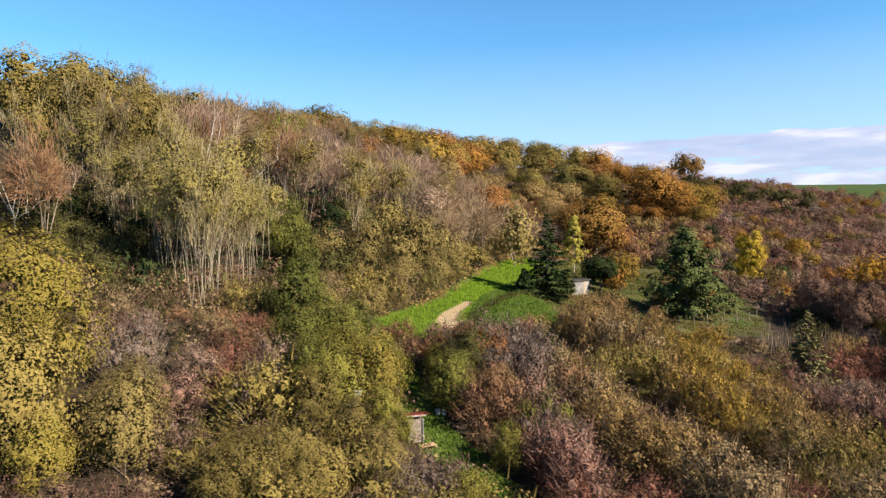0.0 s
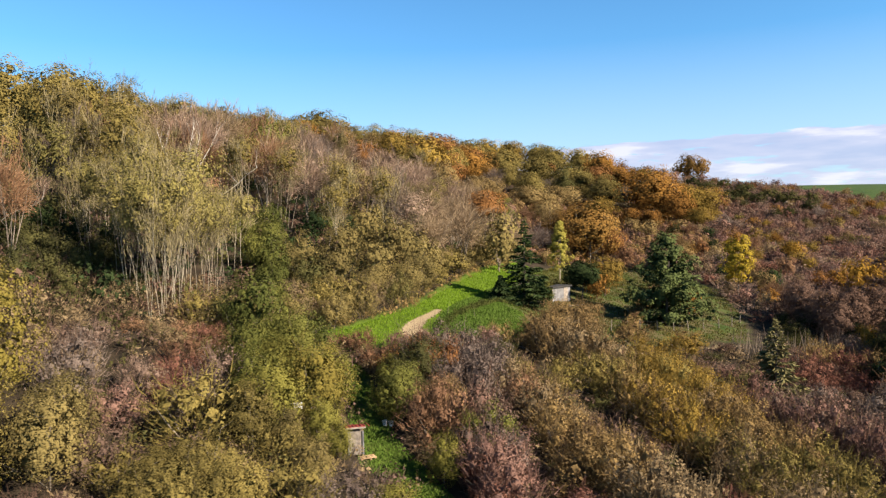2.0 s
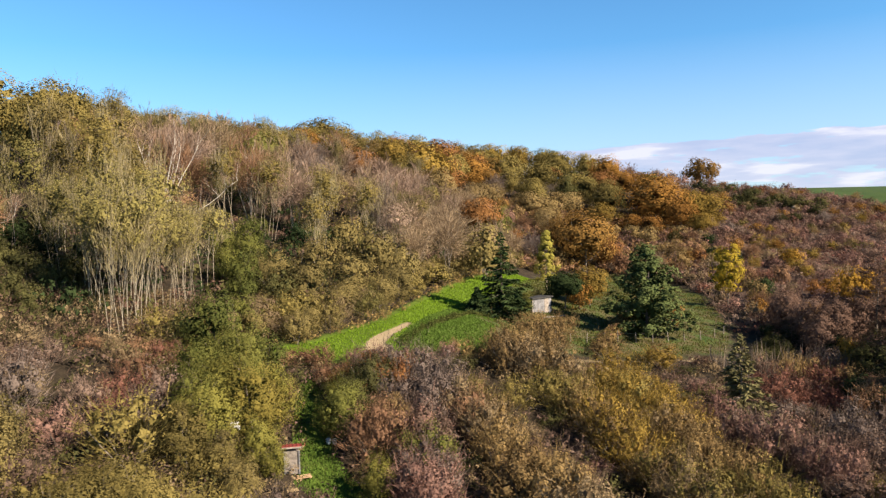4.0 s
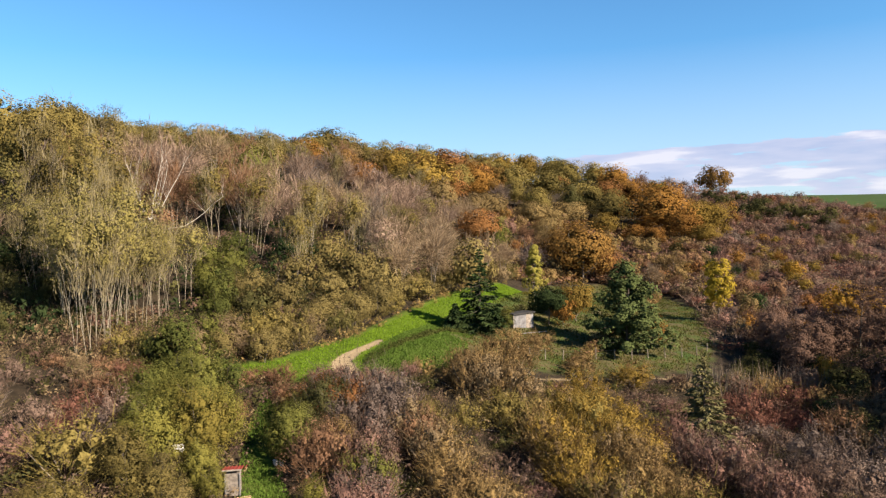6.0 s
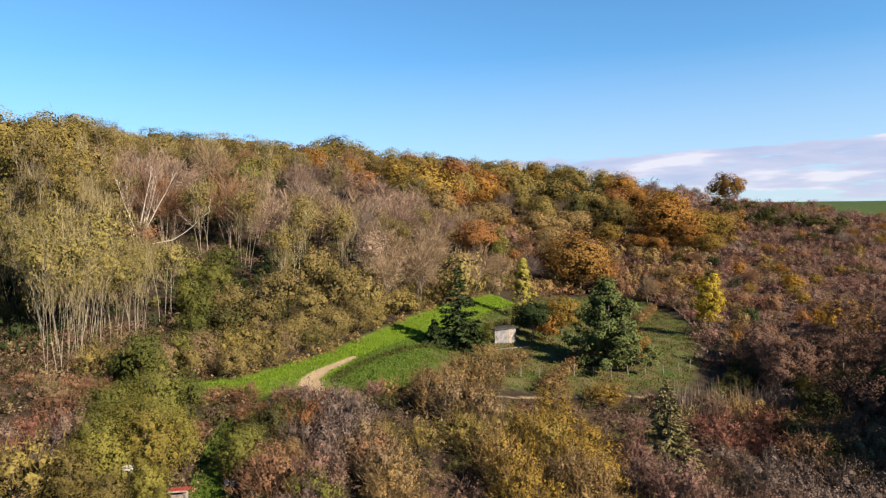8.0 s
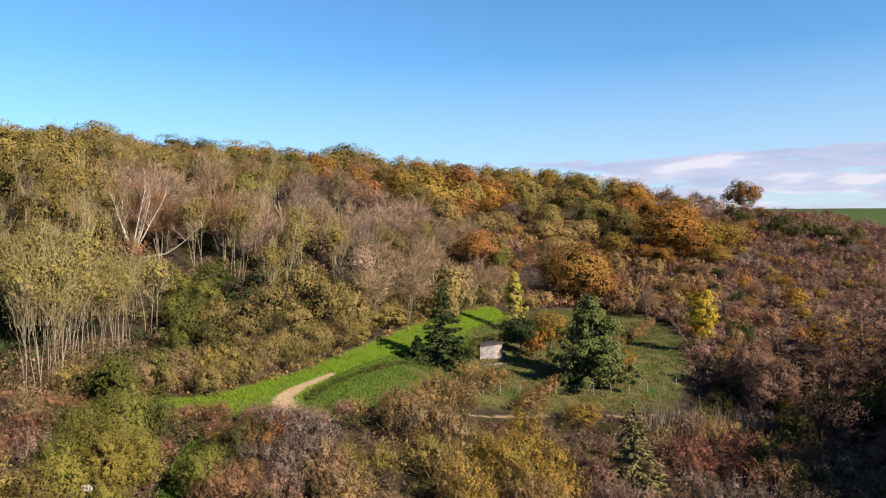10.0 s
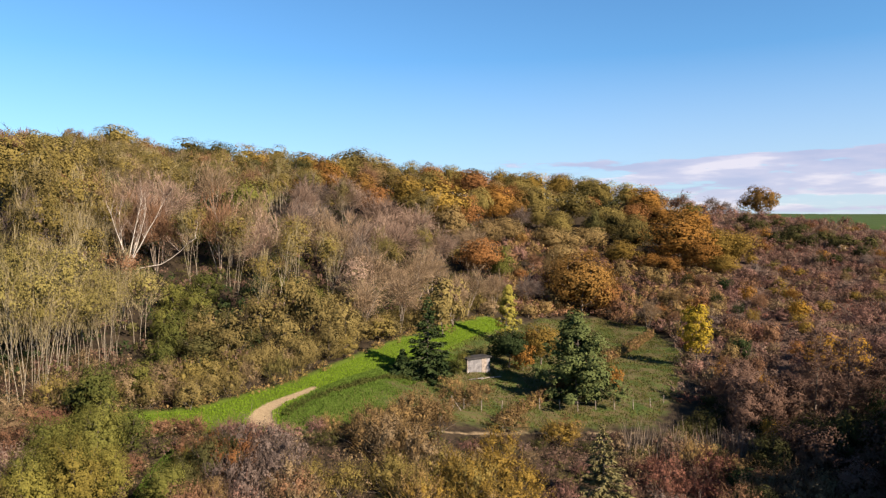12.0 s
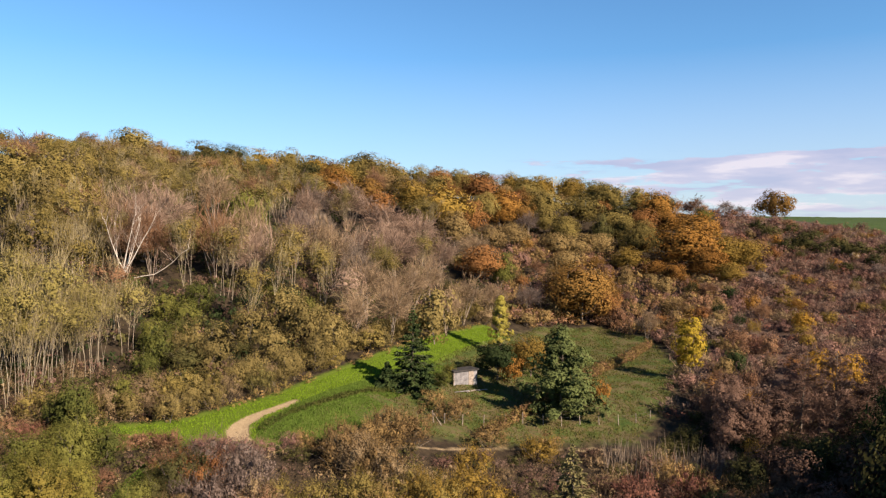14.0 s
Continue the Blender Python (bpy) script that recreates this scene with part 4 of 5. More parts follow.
def near_scrub(x, y, rng):
    if y > lane_y(x) - 0.5 or abs(x - 0.30 * y) > 0.70 * y + 2 or (x > 35 and y > 76.5):
        return None
    hue = min(PATCHES, key=lambda p: (p[0] - x) ** 2 + (p[1] - y) ** 2 + rng.uniform(0, 10))[2]
    if rng.random() < 0.14:
        hue = ("grey", "khaki", "tan", "dusky", "khaki", "olive")[int(rng.integers(6))]
    if hue in ("brown", "mauve") and rng.random() < 0.7:
        hue = {"brown": "khaki", "mauve": "dusky"}[hue]
    kind = "nearleafy" if rng.random() < 0.18 and y < 58 and hue in ("olive", "gold", "green", "ochre", "rust", "darkolive") else "shrub"
    if -15 < x < -3 and y > 48 and rng.random() < 0.7:
        return "leafy", ("olive", "oliveyellow", "yellowgreen", "brown", "green")[int(rng.integers(5))], min(rng.uniform(1.8, 3.4), 1.3 + 0.3 * (lane_y(x) - y)), rng.uniform(1.2, 1.9)
    big, most = rng.random() < 0.5, 1.1 + 0.28 * (lane_y(x) - y)
    gap = min(along(line, np.array([x]), np.array([y]))[0] for line in HEDGES)
    if 2 < x < 37 and gap > 2.2:
        return "shrub", ("umber", "khaki", "dusky", "darkolive", "mauve")[int(rng.integers(5))], min(most, rng.uniform(1.2, 1.9)), rng.uniform(1.2, 1.7)
    h = rng.uniform(3.6, 5.0) if big else rng.uniform(2.2, 3.2)
    if h > most:
        return "shrub", hue, most, min(1.3 * most, 1.9)
    return kind, hue, h, rng.uniform(2.4, 3.2) if big else rng.uniform(1.5, 2.1)


def wood(x, y, rng):
    edge = np.interp(y, (45, 57, 65, 73, 87, 100, 115, 128, 145, 150, 190, 235), (-32, -15, -8, -4, -1, 3, 7, 12, 20, 40, 62, 70))
    if x > edge - 1.5 or y < 46:
        return None
    if x < -0.30 * y - 22 - 0.5 * max(0, y - 110):
        return None
    if y > 165 or (x > 10 and y > 140):
        if y > 225 or rng.random() < 0.25:
            return None
        if rng.random() < 0.3:
            return "bare", ("brown", "grey", "ochre", "rust")[int(rng.integers(4))], rng.uniform(7, 10), rng.uniform(3, 4)
        hue = ("gold", "olive", "olive", "rust", "ochre", "darkolive", "orangeolive")[int(rng.integers(7))]
        return "oak", hue, rng.uniform(7, 11), rng.uniform(3.2, 5)
    u = rng.random()
    if x < -24 and u < 0.7:
        return "rob", ("olive", "pale", "straw")[int(rng.integers(3))], rng.uniform(10, 12.5), rng.uniform(2.4, 3.4)
    if u < 0.55:
        return "bare", ("fawn", "pink", "ashen", "fawn", "pink")[int(rng.integers(5))], rng.uniform(9.5, 13.5), rng.uniform(2.8, 3.8)
    if u < 0.8:
        return "rob", ("olive", "oliveyellow", "straw")[int(rng.integers(3))], rng.uniform(10, 13.5), rng.uniform(2.4, 3.4)
    return "leafy", ("oliveyellow", "olive", "green")[int(rng.integers(3))], rng.uniform(4, 6), rng.uniform(2, 3)


def open_hill(x, y, rng):
    if y < lane_y(min(x, 60)) + 2 or x < np.interp(y, (88, 120, 150, 190, 260), (42, 46, 44, 62, 72)):
        return None
    if y > field_edge(x) - 4:
        return None
    n = noise.noise((x * 0.05, y * 0.05, 5.0)) + rng.normal(0, 0.2)
    hue = ("mauve", "dusky", "mauve", "umber")[int(rng.integers(4))] if n < 0.05 else ("brown", "red", "mauve", "khaki", "dusky", "olive", "mauve", "khaki", "umber", "tan")[int(rng.integers(10))]
    return "scrub", hue, rng.uniform(2.0, 3.6), rng.uniform(1.6, 3.0)


def hem(x, y, rng):
    """Bushes leaning over the upper edge of the lane."""
    edge = np.interp(y, (57, 65, 73, 87, 100, 115, 128, 145), (-13.0, -5.0, 0, 3.4, 7.2, 11.5, 15.6, 20))
    if not 0.6 < edge - x < 5:
        return None
    return ("leafy" if rng.random() < 0.6 else "shrub"), ("oliveyellow", "olive", "khaki", "olive", "pale", "oliveyellow")[int(rng.integers(6))], rng.uniform(2.6, 4.6), rng.uniform(1.6, 2.4)


def upper_slope(x, y, rng):
    """Bushy ground between the meadow and the oaks."""
    if inside(MEADOW, x, y)[0][0] or x < np.interp(y, (138, 200), (16, 10)) or x > np.interp(y, (138, 160, 200), (50, 58, 72)):
        return None
    return ("bare", "leafy", "leafy")[int(rng.integers(3))], ("ochre", "brown", "rust", "tan", "orangeolive", "ochre", "mauve")[int(rng.integers(7))], rng.uniform(3, 5.5), rng.uniform(1.8, 2.8)


ridge = np.random.default_rng(61)
for k in range(11):
    x, y = -21 + 7.4 * k + ridge.uniform(-1.5, 1.5), 253 + ridge.uniform(-5, 5)
    h = float(np.interp(x, (-15, 0, 24, 38, 54), (49.8, 50.2, 47.2, 45.6, 42.6))) + ridge.uniform(-0.8, 0.4) - ground_z(x, y)
    plant("oak", ("gold", "olive", "rust", "olive", "darkolive", "gold")[int(ridge.integers(6))], x, y, max(h, 5.5), 5.6)
    for dx in (-2.5, 1.2):
        plant("leafy", ("olive", "ochre", "darkolive", "rust")[int(ridge.integers(4))], x + dx, y - ridge.uniform(4, 9), max(0.55 * h, 3.5), 3.4)
plant_all("leafy", "darkolive", [(38.6, 247, 6, 3.4), (41.4, 246, 5.6, 3.2), (44.2, 247, 6, 3.4), (47, 248, 5.6, 3.2)])
plant_all("bare", "grey", [(-118, 170, 9, 4), (-98, 185, 9, 4), (-125, 160, 10, 4), (-113, 186, 9, 4), (-84, 190, 9, 4)])
plant_all("oak", "olive", [(-108, 178, 9, 4.4), (-90, 194, 9, 4.4), (-104, 166, 9, 4), (-78, 198, 9, 4.4), (-132, 172, 9, 4.4)])
plant_all("bare", "brown", [(-95, 172, 9, 4), (-122, 178, 9, 4), (-86, 178, 9, 4), (-110, 156, 9, 4)])
thicket(5, 60, (10, 72, 138, 200), 1.2, upper_slope, 60)
thicket(4, 50, (-18, 20, 56, 140), 0.45, hem, 90)
roadside = np.random.default_rng(44)
for k in range(25):
    x = -16 + 1.15 * k + roadside.uniform(-0.3, 0.3)
    if k % 7 != 5:
        plant("shrub", min(PATCHES, key=lambda p: (p[0] - x) ** 2 + (p[1] - lane_y(x) + 2) ** 2)[2], x, lane_y(x) - roadside.uniform(0.7, 1.4), roadside.uniform(1.5, 2.3), roadside.uniform(1.0, 1.6))
hedge_rows()
thicket(1, 200, (-40, 60, 26, 92), 1.0, near_scrub, 60)
thicket(2, 130, (-135, 70, 46, 240), 3.5, wood, 30)


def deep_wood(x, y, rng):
    """Understorey and close stems behind the wood's edge; dark hues stand for its shade."""
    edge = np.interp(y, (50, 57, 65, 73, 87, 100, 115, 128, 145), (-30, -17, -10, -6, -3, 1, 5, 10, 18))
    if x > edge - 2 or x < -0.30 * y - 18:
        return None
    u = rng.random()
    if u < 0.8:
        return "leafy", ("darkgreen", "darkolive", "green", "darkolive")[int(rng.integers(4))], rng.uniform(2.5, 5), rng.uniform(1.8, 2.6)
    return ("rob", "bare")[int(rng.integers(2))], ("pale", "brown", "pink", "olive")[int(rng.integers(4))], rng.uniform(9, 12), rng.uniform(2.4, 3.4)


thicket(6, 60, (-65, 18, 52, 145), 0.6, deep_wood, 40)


def hill_trees(x, y, rng):
    """Small trees and taller bushes in leaf among the scrub."""
    if not open_hill(x, y, rng):
        return None
    return ("leafy", "bare")[int(rng.random() < 0.35)], ("gold", "rust", "olive", "ochre", "brown", "darkolive", "darkgreen", "orange", "grey", "brown")[int(rng.integers(10))], rng.uniform(2.6, 5), rng.uniform(1.4, 2.4)


def saplings(x, y, rng):
    if x < 22 or not inside(MEADOW, x, y)[0][0] or inside(MEADOW, x, y)[1][0] < 1:
        return None
    return True


thicket(7, 70, (44, 135, 92, 240), 1.2, hill_trees, 30)
thicket(8, 280, (42, 150, 88, 262), 0.9, open_hill, 30)


def undergrowth(name, label, seed, hue, places, h, r, twigs, leaves, size, knots=8, wide=0.04):
    """Many low bushes grown into each other, as one mass."""
    rng = np.random.default_rng(seed)
    moulds = [shrub_soup(rng, h, r, twigs, leaves, size, knots, wide, 1) for _ in range(6)]
    verts, faces, at = [], [], 0
    for x, y in places:
        v, f = moulds[int(rng.integers(6))]
        a, k = rng.uniform(0, 6.28), rng.uniform(0.65, 1.35)
        w = v @ np.array(((math.cos(a), math.sin(a), 0), (-math.sin(a), math.cos(a), 0), (0, 0, 1))) * (k, k, k * rng.uniform(0.8, 1.2))
        verts.append(w + (x, y, ground_z(x, y) - 0.1))
        faces.append(f + at)
        at += len(v)
    me = bpy.data.meshes.new(name)
    v, f = np.concatenate(verts), np.concatenate(faces)
    me.vertices.add(len(v))
    me.vertices.foreach_set("co", v.ravel().astype(np.float32))
    me.loops.add(f.size)
    me.loops.foreach_set("vertex_index", f.ravel().astype(np.int32))
    me.polygons.add(len(f))
    me.polygons.foreach_set("loop_start", np.arange(0, f.size, 3, dtype=np.int32))
    me.update(calc_edges=True)
    me.materials.append(LEAF[hue])
    return tagged(new(name, me), label, "undergrowth", kind="stuff")


def strewn(seed, count, box, test):
    rng = np.random.default_rng(seed)
    x, y = rng.uniform(box[0], box[1], count), rng.uniform(box[2], box[3], count)
    keep = np.array([bool(test(a, b, rng)) for a, b in zip(x, y)])
    for poly in (LANE, MEADOW, CLEARING):
        keep &= ~inside(poly, x, y)[0]
    keep &= (along(TRACK, x, y) > 1.2) & (x > -0.66 * y - 4) & (x < np.maximum(37 + 0.37 * y, 0.65 * y + 3))
    return list(zip(x[keep], y[keep]))


for n, (hue, words) in enumerate((("mauve", "purple-brown"), ("khaki", "khaki"), ("dusky", "dusky brown"), ("red", "dull red"), ("umber", "dark umber"))):
    share = (0.36, 0.08, 0.28, 0.14, 0.14)[n]
    undergrowth("hillside_scrub", f"dense {words} thorn scrub over the open hillside", 300 + n, hue, strewn(310 + n, int(1900 * share), (40, 160, 86, 262), open_hill), 1.7, 1.8, 50, 80, 0.22, 6, 0.07)
for n, (hue, words) in enumerate((("tan", "tan"), ("brown", "brown"), ("mauve", "purple-brown"))):
    undergrowth("hillside_scrub", f"dense {words} scrub below the oaks", 320 + n, hue, strewn(325 + n, 260, (10, 72, 138, 200), upper_slope), 1.9, 1.8, 60, 60, 0.3, 6, 0.10)
# the dark brambles put the shade of the gaps between shrubs into leaf colour
for n, (hue, words) in enumerate((("dusky", "dusky"), ("darkolive", "dark"), ("khaki", "khaki-brown"))):
    undergrowth("bramble_thicket", f"tangled {words} brambles between the bushes", 330 + n, hue, strewn(340 + n, 900, (-42, 60, 26, 92), near_scrub), 1.0, 1.4, 70, 60, 0.14, 6, 0.03)
# hues darker than real undergrowth, so the shade beneath the trees is coloured in
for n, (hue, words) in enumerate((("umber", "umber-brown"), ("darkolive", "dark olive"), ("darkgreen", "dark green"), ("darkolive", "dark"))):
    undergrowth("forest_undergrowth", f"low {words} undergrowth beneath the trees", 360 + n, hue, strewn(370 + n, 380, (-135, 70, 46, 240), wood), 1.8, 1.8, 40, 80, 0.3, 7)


def wood_floor(x, y, rng):
    edge = np.interp(y, (45, 57, 65, 73, 87, 100, 115, 128, 145), (-32, -15, -8, -4, -1, 3, 7, 12, 20))
    return edge - 45 < x < edge - 1.5


# the wood's shade is put into these dark leaf hues too
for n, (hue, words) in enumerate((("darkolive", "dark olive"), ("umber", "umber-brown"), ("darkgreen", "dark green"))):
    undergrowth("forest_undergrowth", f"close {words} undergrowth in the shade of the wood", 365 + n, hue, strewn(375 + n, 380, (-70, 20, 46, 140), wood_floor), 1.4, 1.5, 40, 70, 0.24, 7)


def stand_floor(x, y, rng):
    edge = np.interp(y, (42, 50, 57, 66), (-30, -22, -14, -6))
    return -16 < x - edge < -0.5


def lane_fringe(x, y, rng):
    edge = np.interp(y, (57, 65, 73, 87, 100, 115, 128), (-13, -5, 0, 3.2, 7, 11.4, 15.4))
    return 0 < edge - x < 1.6


for n, (hue, words) in enumerate((("darkolive", "dark"), ("khaki", "khaki"), ("umber", "umber-brown"))):
    undergrowth("forest_undergrowth", f"twiggy {words} undergrowth at the feet of the pale stems", 380 + n, hue, strewn(385 + n, 330, (-46, -6, 42, 68), stand_floor), 1.3, 1.4, 120, 50, 0.12, 8)
undergrowth("lane_fringe", "tan dry weeds along the upper edge of the lane", 390, "tan", strewn(391, 900, (-14, 16, 57, 128), lane_fringe), 0.9, 0.8, 70, 30, 0.14, 6)
undergrowth("lane_fringe", "olive weeds along the upper edge of the lane", 392, "olive", strewn(393, 600, (-14, 16, 57, 128), lane_fringe), 0.9, 0.8, 40, 60, 0.14, 6)
for n, (hue, words) in enumerate((("olive", "olive"), ("brown", "brown"), ("tan", "tan"))):
    places = [(x, y) for x, y in zip(*(np.random.default_rng(394 + n).uniform(a, b, 170) for a, b in ((22, 47), (78, 145)))) if saplings(x, y, None)]
    undergrowth("meadow_saplings", f"thin {words} saplings and tall weeds in the meadow", 396 + n, hue, places, 1.4, 0.8, 60, 30, 0.14, 6, 0.04)

bank_places = [(x, y) for x, y in zip(*(np.random.default_rng(397).uniform(a, b, 420) for a, b in ((2, 15), (62.5, 97)))) if inside(BANK, x, y)[0][0] and inside(BANK, x, y)[1][0] > 0.4]
undergrowth("bank_weeds", "tufts of rank dark green grass on the bank", 398, "green", bank_places[::2], 0.42, 0.6, 60, 30, 0.10, 5, 0.03)
gully_places = [(x, y) for x, y in zip(*(np.random.default_rng(399).uniform(a, b, 260) for a, b in ((33, 47), (73, 92)))) if along(TRACK, np.array([x]), np.array([y]))[0] > 0.9 and not inside(MEADOW, x, y)[0][0]]
undergrowth("gully_weeds", "knee-high dull green and brown weeds beside the track", 400, "darkolive", gully_places[::2], 0.9, 0.9, 70, 50, 0.12, 6, 0.03)
undergrowth("gully_weeds", "knee-high khaki weeds beside the track", 401, "khaki", gully_places[1::2], 0.9, 0.9, 80, 30, 0.12, 6, 0.03)

# ---- single trees on the meadow ----


def part(name, mesh, parent, label=""):
    ob = new(name, mesh)
    ob.parent = parent
    if label:
        ob["label"] = label
    return ob


def thing(name, x, y, label, category, z=None, turn=0.0, group=""):
    root = tagged(new(name), label, category, group)
    root.matrix_basis = pose(x, y, ground_z(x, y) if z is None else z, 0, 0, turn)
    return root


def spruce(seed, x, y, h, r, label, needles, density=1.0, bare=0.06, name="spruce_tree", curve=0.85, step=1.0):
    rng = np.random.default_rng(seed)
    root = thing(name, x, y, label, "tree")
    trunk = [((0, 0, -0.3), (0, 0, h * 0.5), 0.16, 0.09), ((0, 0, h * 0.5), (0.03, 0.02, h), 0.09, 0.01)]
    limbs, soups = [], []
    z = h * bare
    while z < h * 0.985:
        u = z / h
        reach = r * (1 - u) ** curve * (0.75 + 0.25 * min(1, u * 8))
        for i in range(int(4 + 3 * (1 - u))):
            t = rng.uniform(0, 6.28)
            ln = max(0.15, reach * rng.uniform(0.65, 1.15))
            out = np.array((math.cos(t), math.sin(t), 0))
            n = max(3, int(66 * density * ln / r) + 5)
            s = rng.random(n) ** 0.7
            drop = -0.28 * s + 0.22 * s * s - 0.06
            base = np.array((0, 0, z))
            pts = base + out * (s * ln)[:, None] + np.c_[np.zeros((n, 2)), drop * ln] + rng.normal(0, 0.05, (n, 3))
            limbs.append((base, base + out * ln * 0.9 + (0, 0, -0.12 * ln), 0.025, 0.006))
            side = np.array((-math.sin(t), math.cos(t), 0))
            sway = rng.choice((-1, 1), n)[:, None]
            ways = out * 0.7 + side * sway * 0.8 + (0, 0, -0.28)
            soups.append(slivers(pts, ways + rng.normal(0, 0.15, (n, 3)), 0.18 + 0.36 * ln / r * 1.6, 0.22, rng))
        z += h * rng.uniform(0.022, 0.034) * step
    part("trunk", mesh_of("spruce_trunk", *tubes(trunk + limbs), (BARK,)), root)
    part("crown", mesh_of("spruce_crown", *join(*soups), (needles,)), root)
    STANDING.append((x, y, r))


def cone_tree(seed, x, y, h, r):
    rng = np.random.default_rng(seed)
    root = thing("young_larch", x, y, "slender cone-shaped young larch in yellow autumn needles", "tree")
    trunk, pts, _ = bough(rng, (0, 0, -0.2), (0, 0, 1), h, 0.11, 6, 0.02)
    n = 120
    u = 0.2 + 0.78 * rng.random(n) ** 0.8
    t = rng.uniform(0, 6.28, n)
    rad = r * (1.12 - u) * rng.uniform(0.4, 1.0, n)
    cen = np.c_[np.cos(t) * rad, np.sin(t) * rad, u * h]
    limbs = [((0, 0, c[2] - 0.1), c, 0.02, 0.006) for c in cen]
    part("trunk", mesh_of("larch_trunk", *tubes(trunk + limbs), (PALEBARK,)), root)
    part("crown", mesh_of("larch_crown", *foliage(rng, cen, unit(cen * (1, 1, 0) + (0, 0, 0.2)), 0.42, 6500, 0.16), (LEAF["lemon"],)), root)


def round_tree(seed, x, y, h, r, name, label, hue, base=0.3, leaves=4500, size=0.17, bark=None, flat=0.36, wide=0.32, core=5):
    """A small tree with a clean trunk and a rounded head."""
    rng = np.random.default_rng(seed)
    root = thing(name, x, y, label, "tree")
    segs, tips, ways = skeleton(rng, h, r, 1, base, 9, 0.7, 0.13, subs=2, top=0.75)
    cen, outs = clumps(rng, 56, (0, 0, h * (base + 1) / 2), (r * 0.82, r * 0.82, h * flat), 0.4, -0.8)
    k = rng.integers(0, len(tips), 160)
    tw = slivers(tips[k], ways[k] + rng.normal(0, 0.5, (160, 3)), 0.6, 0.03, rng)
    part("trunk", mesh_of(name + "_trunk", *join(tubes(segs), tw), (bark or BARK,)), root)
    part("crown", mesh_of(name + "_crown", *foliage(rng, cen, outs, r * wide, leaves, size, core=core), (LEAF[hue],)), root)
    STANDING.append((x, y, r))


def white_tree(seed, x, y, h, label, trunk_way, boughs, twigs=900):
    """A bare tree whose white boughs sweep out and up; boughs: (turn in degrees, length, rise at the start, rise at the end)."""
    rng = np.random.default_rng(seed)
    root = thing("white_stemmed_tree", x, y, label, "tree")
    segs, tips, ways = [], [], []
    trunk, pts, _ = bough(rng, (0, 0, -0.4), trunk_way, h * 0.26, 0.13, 4, 0.05)
    segs += trunk
    for n, (turn, length, rise, end) in enumerate(boughs):
        p = np.array(pts[2 + n % 3])
        line, steps = [p], 7
        for i in range(steps):
            u = i / (steps - 1)
            a = radians(turn + rng.normal(0, 9))
            d = unit(np.array((math.cos(a), math.sin(a), rise + (end - rise) * u + rng.normal(0, 0.18))))
            q = p + d * length / steps
            segs.append((p, q, 0.006 * h * (1 - 0.11 * i), 0.006 * h * (1 - 0.11 * (i + 1))))
            p = q
            line.append(p)
        for _ in range(6):
            q = line[int(rng.integers(3, 8))]
            s2, sp, d3 = bough(rng, q, d * 0.7 + rng.normal(0, 0.45, 3) + (0, 0, 0.5), h * 0.16, 0.032, 4, 0.12, 0.1)
            segs += s2
            tips += sp[1:]
            ways += [d3] * 4
    tips, ways = np.array(tips), np.array(ways)
    k = rng.integers(0, len(tips), twigs)
    part("trunk", mesh_of("white_trunk", *tubes(segs), (WHITEBARK,)), root)
    part("crown", mesh_of("white_twigs", *slivers(tips[k] + rng.normal(0, 0.2, (twigs, 3)), ways[k] + rng.normal(0, 0.5, (twigs, 3)) + (0, 0, 0.3), 0.9, 0.045, rng), (LEAF["pink"],)), root)


def pine(seed, x, y, h, r, label):
    """A broad pine: limbs in loose tiers, each carrying flat tufts of needles."""
    rng = np.random.default_rng(seed)
    root = thing("pine_tree", x, y, label, "tree")
    trunk, pts, _ = bough(rng, (0, 0, -0.3), (0, 0, 1), h * 0.97, 0.2, 7, 0.03)
    segs, cen, outs = list(trunk), [], []
    for tier in range(11):
        u = 0.07 + 0.90 * tier / 10
        base = np.array((0, 0, u * h * 0.95))
        for _ in range(int(9 - 4 * u)):
            t = rng.uniform(0, 6.28)
            ln = r * (1 - u) ** 0.72 * rng.uniform(0.62, 1.12) + 0.3
            limb, lp, d = bough(rng, base + (0, 0, rng.uniform(-0.3, 0.3)), (math.cos(t), math.sin(t), 0.05 + 0.55 * u), ln, 0.045, 4, 0.1)
            segs += limb
            for f in (1, 2, 3, 4)[(2 if ln < 1.5 else 1 if ln < 3 else 0):]:
                cen.append(lp[f] + rng.normal(0, 0.15, 3) + (0, 0, 0.15))
                outs.append(d * 0.5 + np.array((0, 0, 0.8)))
    cen, outs = np.array(cen), unit(np.array(outs))
    part("trunk", mesh_of("pine_trunk", *tubes(segs), (BARK,)), root)
    part("crown", mesh_of("pine_crown", *foliage(rng, cen, outs, 0.86, 14000, 0.20, 0.62, 1.2, 1.7, core=8), (PINE,)), root)
    STANDING.append((x, y, r))


